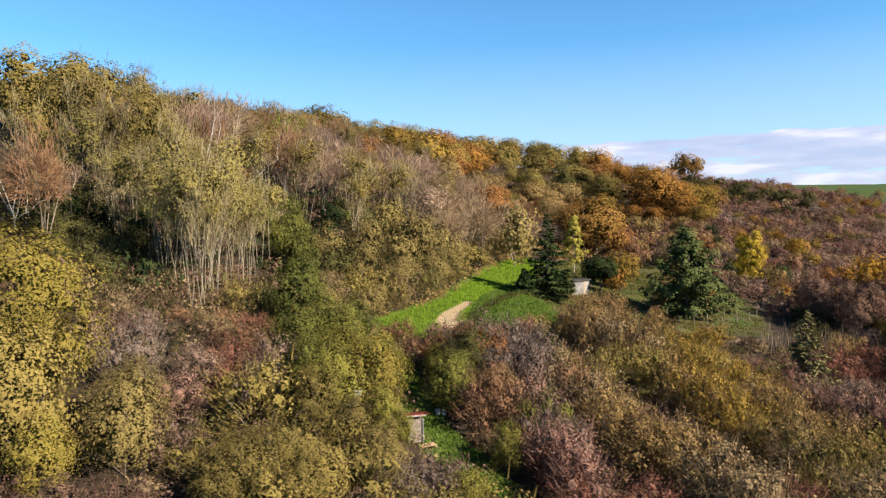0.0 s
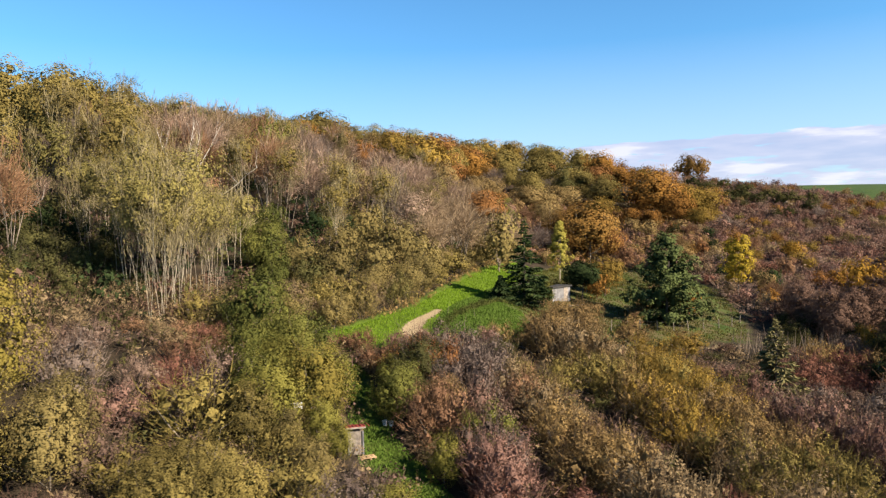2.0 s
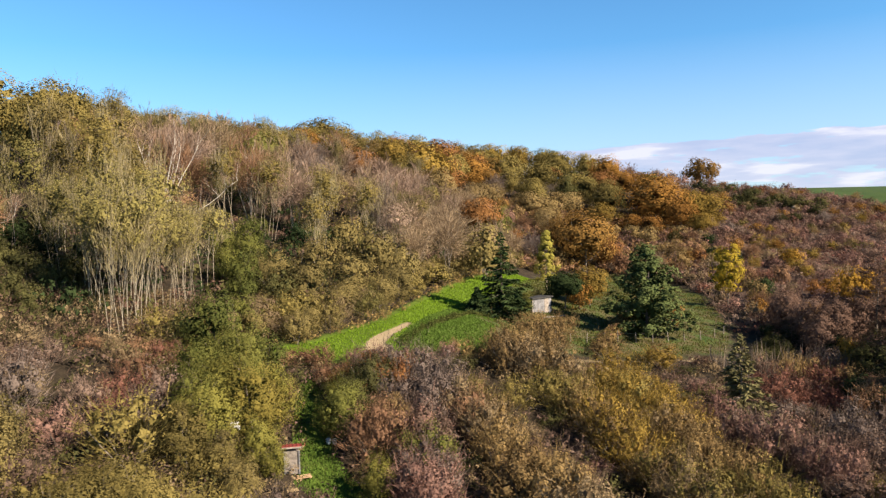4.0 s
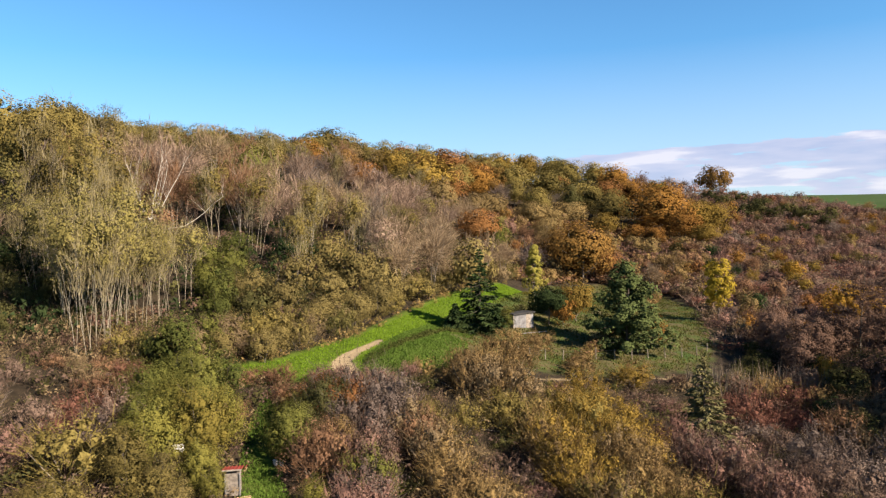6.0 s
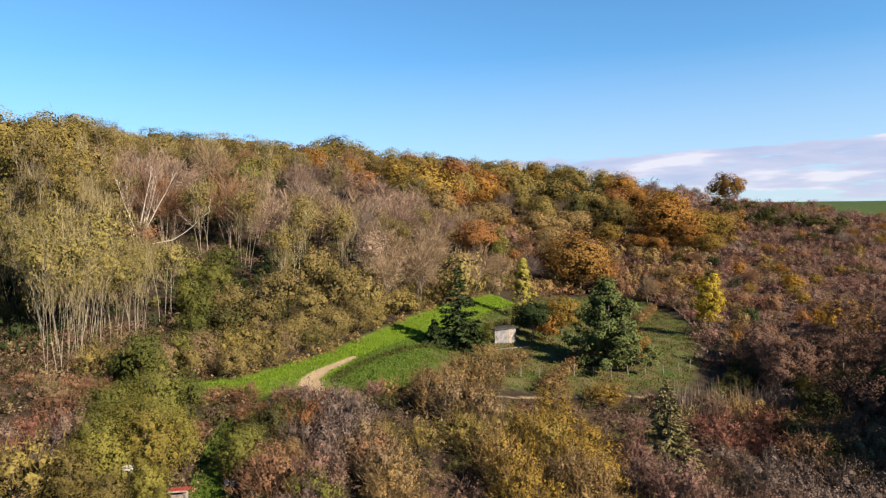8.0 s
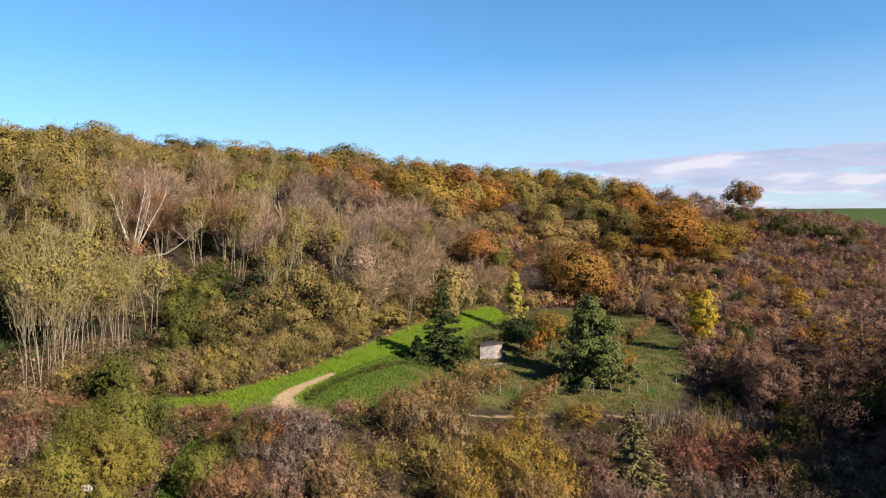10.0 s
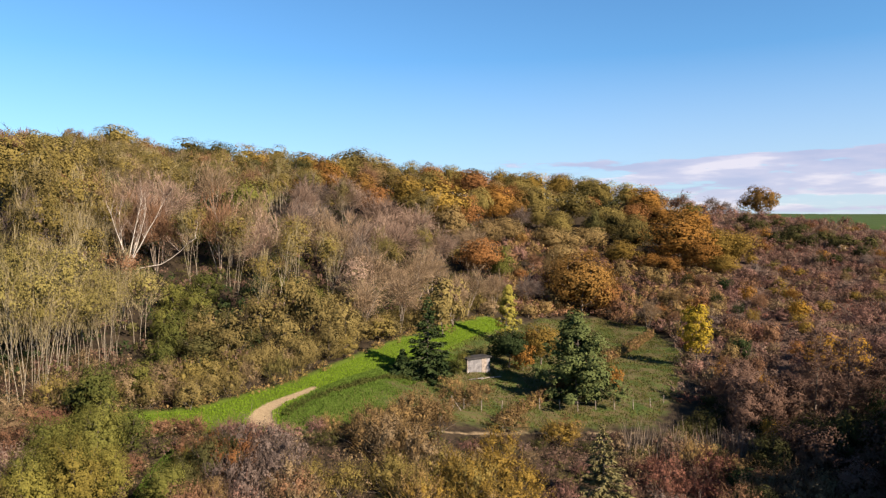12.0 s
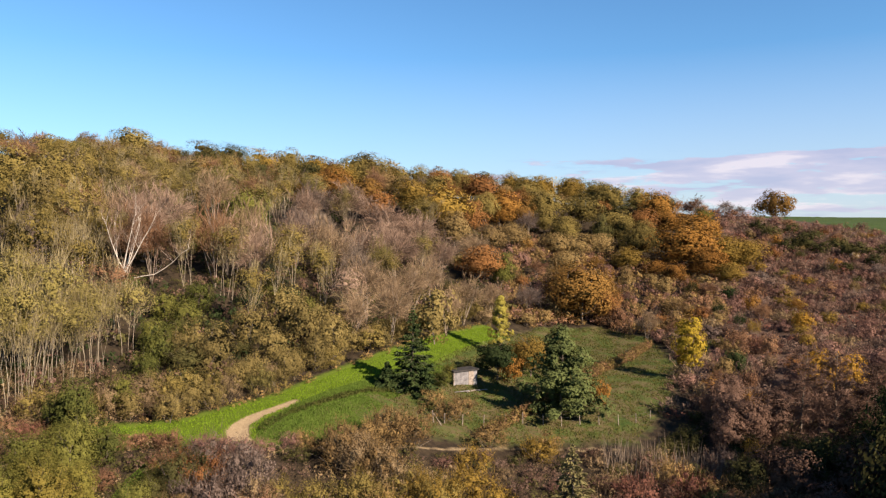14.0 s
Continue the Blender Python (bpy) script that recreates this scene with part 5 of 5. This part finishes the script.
def bare_larch(seed, x, y, h, r):
    """A leafless conifer with level, twiggy boughs."""
    rng = np.random.default_rng(seed)
    root = thing("bare_larch", x, y, "leafless larch with level purple-brown boughs beside the gully", "tree", group="bare larches")
    trunk, pts, _ = bough(rng, (0, 0, -0.3), (0, 0, 1), h, 0.14, 7, 0.015)
    segs, soups = list(trunk), []
    for i in range(90):
        u = 0.08 + 0.9 * (i + rng.random()) / 90
        t = rng.uniform(0, 6.28)
        ln = r * (1 - u) ** 0.7 * rng.uniform(0.7, 1.1) + 0.2
        limb, lp, d = bough(rng, (0, 0, u * h), (math.cos(t), math.sin(t), 0.05), ln, 0.03, 3, 0.08, 0.05)
        segs += limb
        n = int(20 + 60 * ln / r)
        f = rng.random(n) ** 0.7
        p = np.array(lp[0]) + (np.array(lp[3]) - np.array(lp[0])) * f[:, None]
        soups.append(slivers(p, d * 0.6 + rng.normal(0, 0.5, (n, 3)) + (0, 0, 0.1), 0.8, 0.075, rng))
    part("trunk", mesh_of("larch_stem", *tubes(segs, 4), (BARK,)), root)
    part("crown", mesh_of("larch_twigs", *join(*soups), (LEAF["umber"],)), root)
    STANDING.append((x, y, r))


spruce(211, 9.4, 84.6, 3.2, 1.5, "small dark green spruce beside the tall one", NEEDLE)
spruce(201, 12.3, 85.8, 10.4, 3.5, "tall dark green spruce with drooping boughs on the grass", NEEDLE)
spruce(202, 32.7, 64.8, 8.6, 3.1, "olive-brown straggly young spruce among the scrub", OLIVENEEDLE, 0.7)
pine(203, 30.2, 90.0, 11.0, 5.9, "broad grey-green pine with layered boughs on the meadow")
cone_tree(204, 19.8, 110.0, 9.2, 2.7)
round_tree(205, 47.9, 113.6, 9.4, 2.5, "yellow_maple", "vivid yellow maple standing alone at the meadow edge", "brightyellow", 0.24, 4200, 0.22, flat=0.40)
round_tree(206, 21.1, 97.9, 4.6, 2.6, "pruned_tree", "dark green pruned round-headed tree beside the shed", "darkgreen", 0.35, 5000, 0.2, flat=0.3)
round_tree(207, 25.2, 103.0, 5.4, 3.0, "apple_tree", "old apple tree with golden-orange leaves on the meadow", "gold", 0.2, 3600, 0.2)
round_tree(208, 98.0, 292.0, 11.0, 8.2, "lone_oak", "broad lone oak, olive and rust, on the skyline", "orangeolive", 0.12, 5200, 0.42, flat=0.42, wide=0.24, core=2)
white_tree(209, -29.3, 86.3, 15.0, "leaning bare tree with white stems and sweeping boughs", (0.22, 0.05, 1), [(12, 10.6, 0.3, 0.85), (8, 10.0, 1.3, 2.2), (30, 8.5, 5, 4), (150, 8.0, 3.0, 6), (70, 8.0, 2.4, 3), (200, 7.5, 2.2, 4), (20, 9.0, 2.6, 4)], 1500)
white_tree(210, -37.5, 63.5, 9.0, "bare crooked tree with white stems at the wood edge", (-0.12, 0.05, 1), [(10, 6.0, 0.9, 0.4), (170, 6.5, 1.6, 4), (80, 6.5, 3, 5), (-20, 6.2, 2.4, 4), (200, 5.5, 3.5, 3)])
# two trees just past the right edge of view, added to cast shade
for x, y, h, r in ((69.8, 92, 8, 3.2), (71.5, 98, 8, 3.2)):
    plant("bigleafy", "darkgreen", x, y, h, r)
bare_larch(212, 57.8, 90.0, 12.5, 4.6)
bare_larch(213, 61.6, 91.0, 12.0, 4.6)
bare_larch(214, 65.0, 89.0, 11.0, 4.2)

# dark tree-like bushes on the far side of the gully, which they shade
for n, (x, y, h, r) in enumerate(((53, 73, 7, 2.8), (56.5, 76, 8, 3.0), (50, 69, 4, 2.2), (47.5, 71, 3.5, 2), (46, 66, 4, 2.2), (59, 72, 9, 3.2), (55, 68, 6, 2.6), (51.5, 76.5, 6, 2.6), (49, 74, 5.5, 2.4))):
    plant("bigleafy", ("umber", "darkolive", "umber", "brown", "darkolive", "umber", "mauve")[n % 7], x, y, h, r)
# unseen tall oaks to the right, added to throw shadow over the gully
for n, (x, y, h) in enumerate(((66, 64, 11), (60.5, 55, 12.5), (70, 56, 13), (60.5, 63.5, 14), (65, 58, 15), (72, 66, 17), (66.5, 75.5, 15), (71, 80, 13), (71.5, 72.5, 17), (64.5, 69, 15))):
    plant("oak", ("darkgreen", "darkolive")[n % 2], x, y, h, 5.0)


# bushes in the gully; the darkest leaf hues put its shade into colour
for n, (x, y) in enumerate(((41, 74), (44.5, 78), (48, 82), (51, 86), (54, 90), (45, 88), (49.5, 93), (56, 96), (40, 80), (53, 80), (57.5, 87), (46, 71))):
    plant(("shrub", "leafy")[n % 2], ("umber", "darkolive", "dusky", "darkgreen")[n % 4], x, y, 2.6 + 0.3 * (n % 4), 2.2)

# domed oaks that stand out along the skyline
plant_all("oak", "olive", [(-35.5, 203, 13.0, 5.6), (-31.5, 204, 14.4, 6.2), (-24, 206, 9.5, 4.2)])
plant_all("oak", "ochre", [(-27.8, 203, 12.8, 5.2), (-18.2, 235, 12.2, 5.6)])


# ---- shed, hut, fence ----


def box(x0, x1, y0, y1, z0, z1):
    v = np.array([(x, y, z) for z in (z0, z1) for y in (y0, y1) for x in (x0, x1)], float)
    q = ((0, 2, 3, 1), (4, 5, 7, 6), (0, 1, 5, 4), (2, 6, 7, 3), (0, 4, 6, 2), (1, 3, 7, 5))
    return v, np.array([t for a, b, c, d in q for t in ((a, b, c), (a, c, d))])


def solid(name, mat, *boxes, bevel=0.0):
    me = mesh_of(name, *join(*[box(*b) for b in boxes]), (mat,))
    if bevel:
        bm = bmesh.new()
        bm.from_mesh(me)
        bmesh.ops.dissolve_limit(bm, angle_limit=0.01, verts=bm.verts, edges=bm.edges)
        bmesh.ops.bevel(bm, geom=list(bm.edges), offset=bevel, segments=1, affect="EDGES")
        bm.to_mesh(me)
        bm.free()
    return me


LIME = surface("limewashed_boards", (0.08, 0.078, 0.08), (0.25, 0.24, 0.24), 1.6)
GREYWOOD = surface("grey_weathered_wood", (0.13, 0.105, 0.085), (0.33, 0.28, 0.23), 5.0)
REDTIN = surface("red_painted_tin", (0.22, 0.035, 0.028), (0.34, 0.062, 0.045), 3.0, 0.6)
WHITEPAINT = surface("white_painted_wood", (0.62, 0.60, 0.56), (0.82, 0.80, 0.76), 3.0, 0.6)
TARFELT = surface("tar_felt", (0.018, 0.017, 0.016), (0.050, 0.046, 0.042), 2.0)
FRESHWOOD = surface("fresh_cut_wood", (0.33, 0.20, 0.10), (0.52, 0.35, 0.20), 4.0)
WIRE = surface("galvanised_wire", (0.25, 0.25, 0.25), (0.42, 0.42, 0.42), 4.0, 0.45, 0.9)


def shed():
    """Long wall of pale boards that faces the sun, flat felt roof, turf against the back."""
    root = thing("garden_shed", 17.6, 93.0, "low shed of whitewashed boards with a flat dark felt roof", "shed", ground_z(17.0, 92.0) - 0.25, 44)
    half, deep, high = 1.85, 1.7, 2.1
    rng = np.random.default_rng(5)
    part("frame", solid("shed_frame", GREYWOOD, (-half, half, 0.03, deep, 0, high)), root)
    n = 9
    for k in range(n):
        z0, z1 = high * k / n, high * (k + 1) / n
        part("board", solid("shed_board", LIME, (-half - 0.02 + rng.uniform(0, 0.05), half - rng.uniform(0, 0.05), -0.03 + rng.uniform(-0.008, 0.008), 0.026, z0 + 0.012, z1 - 0.008), bevel=0.006), root)
    for k in range(6):
        y0 = deep * k / 6
        part("side_board", solid("shed_side_board", LIME, (-half - 0.03 + rng.uniform(-0.006, 0.006), -half - 0.002, y0 + 0.04, y0 + deep / 6 + 0.02, 0.02, high - 0.02), bevel=0.006), root)
    part("door", solid("shed_door", GREYWOOD, (0.45, 1.25, -0.07, -0.036, 0.1, 2.05), bevel=0.008), root, "grey weathered plank door")
    part("post", solid("shed_post", GREYWOOD, (-half - 0.1, -half + 0.02, -0.12, -0.04, 0, high), bevel=0.01), root)
    part("roof", solid("shed_roof", TARFELT, (-half - 0.12, half + 0.14, -0.2, deep + 0.1, high + 0.004, high + 0.16), bevel=0.02), root, "flat roof of black tar felt")
    part("fascia", solid("shed_fascia", TARFELT, (-half - 0.14, half + 0.16, -0.23, -0.202, high - 0.03, high + 0.14), bevel=0.005), root)


def hut():
    root = thing("garden_hut", -2.0, 43.2, "small grey plank hut with a red tin roof", "hut", ground_z(-2.0, 43.2) - 0.1, 14)
    w, d, h = 0.42, 0.45, 1.45
    rng = np.random.default_rng(6)
    part("frame", solid("hut_frame", GREYWOOD, (-w + 0.03, w - 0.03, -d + 0.03, d - 0.03, 0, h)), root)
    for k in range(8):
        x0 = -w + 2 * w * k / 8
        part("plank", solid("hut_plank", GREYWOOD, (x0 + 0.006, x0 + 2 * w / 8 - 0.006, -d - rng.uniform(0, 0.012), -d + 0.026, 0.02, h - rng.uniform(0, 0.05)), bevel=0.004), root)
        part("plank", solid("hut_plank", GREYWOOD, (w - 0.026, w + rng.uniform(0, 0.012), x0 * d / w + 0.006, (x0 + 2 * w / 8) * d / w - 0.006, 0.02, h - rng.uniform(0, 0.05)), bevel=0.004), root)
    for side, x0 in (("corner_post", w - 0.02), ("corner_post", -w - 0.06)):
        part(side, solid("hut_post", LIME, (x0, x0 + 0.08, -d - 0.06, -d - 0.014, 0, h), bevel=0.005), root, "white-painted corner post")
    roof = part("roof", solid("hut_roof", REDTIN, (-w - 0.17, w + 0.17, -d - 0.2, d + 0.17, 0, 0.06), bevel=0.01), root, "sloping red tin roof")
    roof.matrix_local = pose(0, 0, h + 0.14, -9, 0, 0)
    for k in range(7):
        rib = part("rib", solid("roof_rib", REDTIN, (-w - 0.15 + k * 0.225, -w - 0.11 + k * 0.225, -d - 0.2, d + 0.17, 0.062, 0.095)), roof)
    edge = part("fascia", solid("hut_fascia", GREYWOOD, (-w - 0.18, w + 0.18, -d - 0.232, -d - 0.202, -0.05, 0.05), bevel=0.004), roof, "grey fascia board")


def fence():
    root = thing("wire_fence", 28.0, 86.0, "post and wire fence of grey wooden stakes along the meadow", "fence", 0.0)
    line = [(15.5, 76.1), (16.7, 78.4), (17.8, 78.9), (19.6, 80.4), (21.7, 82.5), (24.0, 84.2), (25.9, 86.1), (28.3, 87.2), (30.4, 87.9), (32.6, 89.2), (34.9, 90.4), (37.2, 91.6), (39.4, 93.2), (41.2, 95.3)]
    rng = np.random.default_rng(8)
    tops = []
    for x, y in line:
        z, h = ground_z(x, y), rng.uniform(1.15, 1.4)
        lx, ly = rng.normal(0, 0.06, 2)
        tops.append((x - 28 + lx, y - 86 + ly, z, h))
        part("post", mesh_of("fence_post", *tubes([((x - 28, y - 86, z - 0.3), (x - 28 + lx, y - 86 + ly, z + h), 0.062, 0.05)], 7), (GREYWOOD,)), root)
    for k in (0.5, 0.85):
        segs = [((a[0], a[1], a[2] + a[3] * k), (b[0], b[1], b[2] + b[3] * k), 0.006, 0.006) for a, b in zip(tops, tops[1:])]
        part("wire", mesh_of("fence_wire", *tubes(segs), (WIRE,)), root)
    part("brace", mesh_of("fence_brace", *tubes([((16.7 - 28, 78.4 - 86, ground_z(16.7, 78.4) + 1.0), (17.7 - 28, 78.2 - 86, ground_z(17.7, 78.2)), 0.045, 0.045)], 6), (GREYWOOD,)), root)


shed()
plant("leafy", "green", 15.2, 90.2, 2.6, 1.3)
plant("leafy", "darkolive", 17.3, 96.6, 2.6, 1.4)
hut()
fence()

for n, (x, y, turn, ln) in enumerate(((17.6, 90.3, 40, 2.2), (18.6, 91.3, 62, 1.8), (19.5, 92.4, 30, 2.4))):
    board = thing("old_board", x, y, "weathered grey board lying in the grass by the shed", "board", ground_z(x, y) + 0.05, turn, "boards by the shed")
    part("plank", solid("old_plank", (LIME, GREYWOOD, LIME)[n], (-ln / 2, ln / 2, -0.16, 0.16, 0, 0.06), bevel=0.008), board)
perch = thing("nesting_box", -5.4, 43.0, "white wooden nesting box on a grey pole among the leaves", "box")
part("body", solid("box_body", WHITEPAINT, (-0.26, 0.26, -0.2, 0.2, 1.75, 2.2), bevel=0.015), perch)
part("lid", solid("box_lid", WHITEPAINT, (-0.3, 0.3, -0.26, 0.22, 2.204, 2.25), bevel=0.01), perch)
part("pole", mesh_of("box_pole", *tubes([((0, 0, -0.3), (0, 0, 1.748), 0.05, 0.045)], 8), (GREYWOOD,)), perch)
for n, (x, y) in enumerate(((-0.6, 47.2), (-0.2, 47.3))):
    bucket = thing("white_bucket", x, y, "white bucket standing on the grass", "bucket", ground_z(x, y), 0, "buckets")
    part("body", mesh_of("bucket_body", *tubes([((0, 0, 0), (0, 0, 0.36), 0.13, 0.17), ((0, 0, 0.02), (0, 0, 0.021), 0.001, 0.13)], 12), (WHITEPAINT,)), bucket)
    part("rim", mesh_of("bucket_rim", *tubes([((0, 0, 0.345), (0, 0, 0.37), 0.18, 0.18)], 12), (WHITEPAINT,)), bucket)
pallet = thing("wooden_frame", -1.2, 42.6, "fresh wooden frame lying beside the hut", "frame", ground_z(-1.2, 42.6) + 0.06, 25)
for k in range(3):
    part("slat", solid("frame_slat", FRESHWOOD, (-0.5, 0.5, -0.3 + k * 0.25, -0.2 + k * 0.25, 0.05, 0.08), bevel=0.004), pallet)
for x0 in (-0.45, 0.38):
    part("bearer", solid("frame_bearer", FRESHWOOD, (x0, x0 + 0.07, -0.32, 0.32, 0, 0.048), bevel=0.004), pallet)
rock = thing("pale_boulder", 102.0, 216.0, "pale limestone boulder on the hillside", "boulder")
bm = bmesh.new()
bmesh.ops.create_icosphere(bm, subdivisions=3, radius=1.1)
for v in bm.verts:
    v.co = Vector((v.co.x * 1.2, v.co.y, v.co.z * 1.1)) * (1 + 0.25 * noise.noise(v.co * 0.9) + 0.08 * noise.noise(v.co * 3))
me = bpy.data.meshes.new("boulder")
bm.to_mesh(me)
bm.free()
me.materials.append(surface("limestone", (0.20, 0.15, 0.105), (0.34, 0.27, 0.20), 1.5))
part("stone", me, rock).location = (0, 0, 0.8)


# ---- grass ----


def grass(name, label, seed, count, box_, test, size, mat):
    rng = np.random.default_rng(seed)
    x, y = rng.uniform(box_[0], box_[1], count), rng.uniform(box_[2], box_[3], count)
    keep = test(x, y) & (cover(DIRT, x, y, 0.5) < 0.3) & (along(TRACK, x, y) > 0.7)
    x, y = x[keep], y[keep]
    n = len(x)
    pts = np.c_[x, y, land(x, y)]
    v, f = slivers(pts, np.c_[rng.normal(0, 0.35, (n, 2)), np.ones(n)], size, size * 0.55, rng)
    return tagged(new(name, mesh_of(name, v, f, (mat,))), label, "grass", kind="stuff")


grass("lane_grass", "short bright green grass along the lane", 401, 270000, (-30, 19, 42, 130), lambda x, y: inside(LANE, x, y)[0] & ~inside(BANK, x, y)[0], 0.16, GRASSBLADE)
grass("bank_grass", "darker green grass on the bank and clearing", 402, 270000, (-8, 20, 36, 100), lambda x, y: inside(BANK, x, y)[0] | inside(CLEARING, x, y)[0], 0.16, BANKGRASS)
grass("meadow_grass", "rough half-dry meadow grass", 403, 60000, (7, 48, 74, 148), lambda x, y: inside(MEADOW, x, y)[0], 0.22, DRYGRASS)


rng = np.random.default_rng(404)
x, y = rng.uniform(35.5, 51, 520), rng.normal(0, 1.7, 520)
y = y + 81.0 + 0.12 * (x - 43)
stalks = mesh_of("dead_stalks", *slivers(np.c_[x, y, land(x, y)], np.c_[rng.normal(0, 0.14, (520, 2)), np.ones(520)], 2.5, 0.085, rng), (LEAF["ashen"],))
tagged(new("dead_stalks", stalks), "pale grey dead weed stalks in the gully", "stalks", kind="stuff")


# ---- cloud bank, far off ----
def clouds():
    m, nodes, links, out = material("low_cloud")
    co, mp = nodes.new("ShaderNodeTexCoord"), nodes.new("ShaderNodeMapping")
    links.new(co.outputs["Object"], mp.inputs["Vector"])
    mp.inputs["Scale"].default_value = (0.0026, 0.0026, 0.0185)
    n = nodes.new("ShaderNodeTexNoise")
    n.inputs["Scale"].default_value, n.inputs["Detail"].default_value, n.inputs["Roughness"].default_value = 1.0, 8, 0.58
    links.new(mp.outputs[0], n.inputs["Vector"])
    sep = nodes.new("ShaderNodeSeparateXYZ")
    links.new(co.outputs["Object"], sep.inputs[0])

    def fade(axis, a, b, c, d):
        f = nodes.new("ShaderNodeMapRange")
        f.inputs["From Min"].default_value, f.inputs["From Max"].default_value = a, b
        f.inputs["To Min"].default_value, f.inputs["To Max"].default_value = c, d
        links.new(sep.outputs[axis], f.inputs["Value"])
        return f.outputs[0]

    def sums(a, b, how="ADD"):
        s = nodes.new("ShaderNodeMath")
        s.operation = how
        links.new(a, s.inputs[0])
        links.new(b, s.inputs[1])
        return s.outputs[0]

    # long flat bands, thick to the east and thinning out westward
    band = sums(fade("Z", 80, 240, -0.14, 0.06), fade("Z", 400, 520, 0.0, -0.60))
    shape = sums(sums(n.outputs["Fac"], band), fade("X", -900, 700, -0.20, 0.085))
    thick = ramp(nodes, links, shape, (0.46, (0, 0, 0)), (0.57, (0.88, 0.88, 0.88)))
    haze = sums(fade("Z", 40, 1000, 0.74, 0.0), fade("X", -3400, 600, 0.55, 1.0), "MULTIPLY")
    alpha = sums(thick.outputs[0], haze, "MAXIMUM")
    mp2, n2 = nodes.new("ShaderNodeMapping"), nodes.new("ShaderNodeTexNoise")
    mp2.inputs["Location"].default_value, mp2.inputs["Scale"].default_value = (3.1, 0.7, 0.75), (0.0022, 0.0022, 0.0130)
    links.new(co.outputs["Object"], mp2.inputs["Vector"])
    links.new(mp2.outputs[0], n2.inputs["Vector"])
    n2.inputs["Scale"].default_value, n2.inputs["Detail"].default_value = 1.0, 6
    tone = ramp(nodes, links, n2.outputs["Fac"], (0.38, (0.56, 0.60, 0.82)), (0.54, (0.72, 0.71, 0.88)), (0.64, (1.02, 0.95, 1.00)))
    blend = nodes.new("ShaderNodeMix")
    blend.data_type = "RGBA"
    links.new(thick.outputs[0], blend.inputs["Factor"])
    blend.inputs[6].default_value = (0.74, 0.78, 0.92, 1)
    links.new(tone.outputs[0], blend.inputs[7])
    em, tr, mix = nodes.new("ShaderNodeEmission"), nodes.new("ShaderNodeBsdfTransparent"), nodes.new("ShaderNodeMixShader")
    links.new(blend.outputs[2], em.inputs[0])
    em.inputs[1].default_value = 0.240
    links.new(alpha, mix.inputs[0])
    links.new(tr.outputs[0], mix.inputs[1])
    links.new(em.outputs[0], mix.inputs[2])
    links.new(mix.outputs[0], out.inputs[0])
    verts, faces = [], []
    for k in range(53):
        t = radians(-65 + 2.5 * k)
        verts += [(4200 * math.sin(t), 4200 * math.cos(t), z) for z in (-300, 1100)]
        if k:
            faces.append((2 * k - 2, 2 * k, 2 * k + 1, 2 * k - 1))
    me = bpy.data.meshes.new("cloud_bank")
    me.from_pydata(verts, [], faces)
    me.materials.append(m)
    tagged(new("backdrop_clouds", me), "low bank of lavender-white clouds above the horizon", "clouds", kind="structure")


clouds()
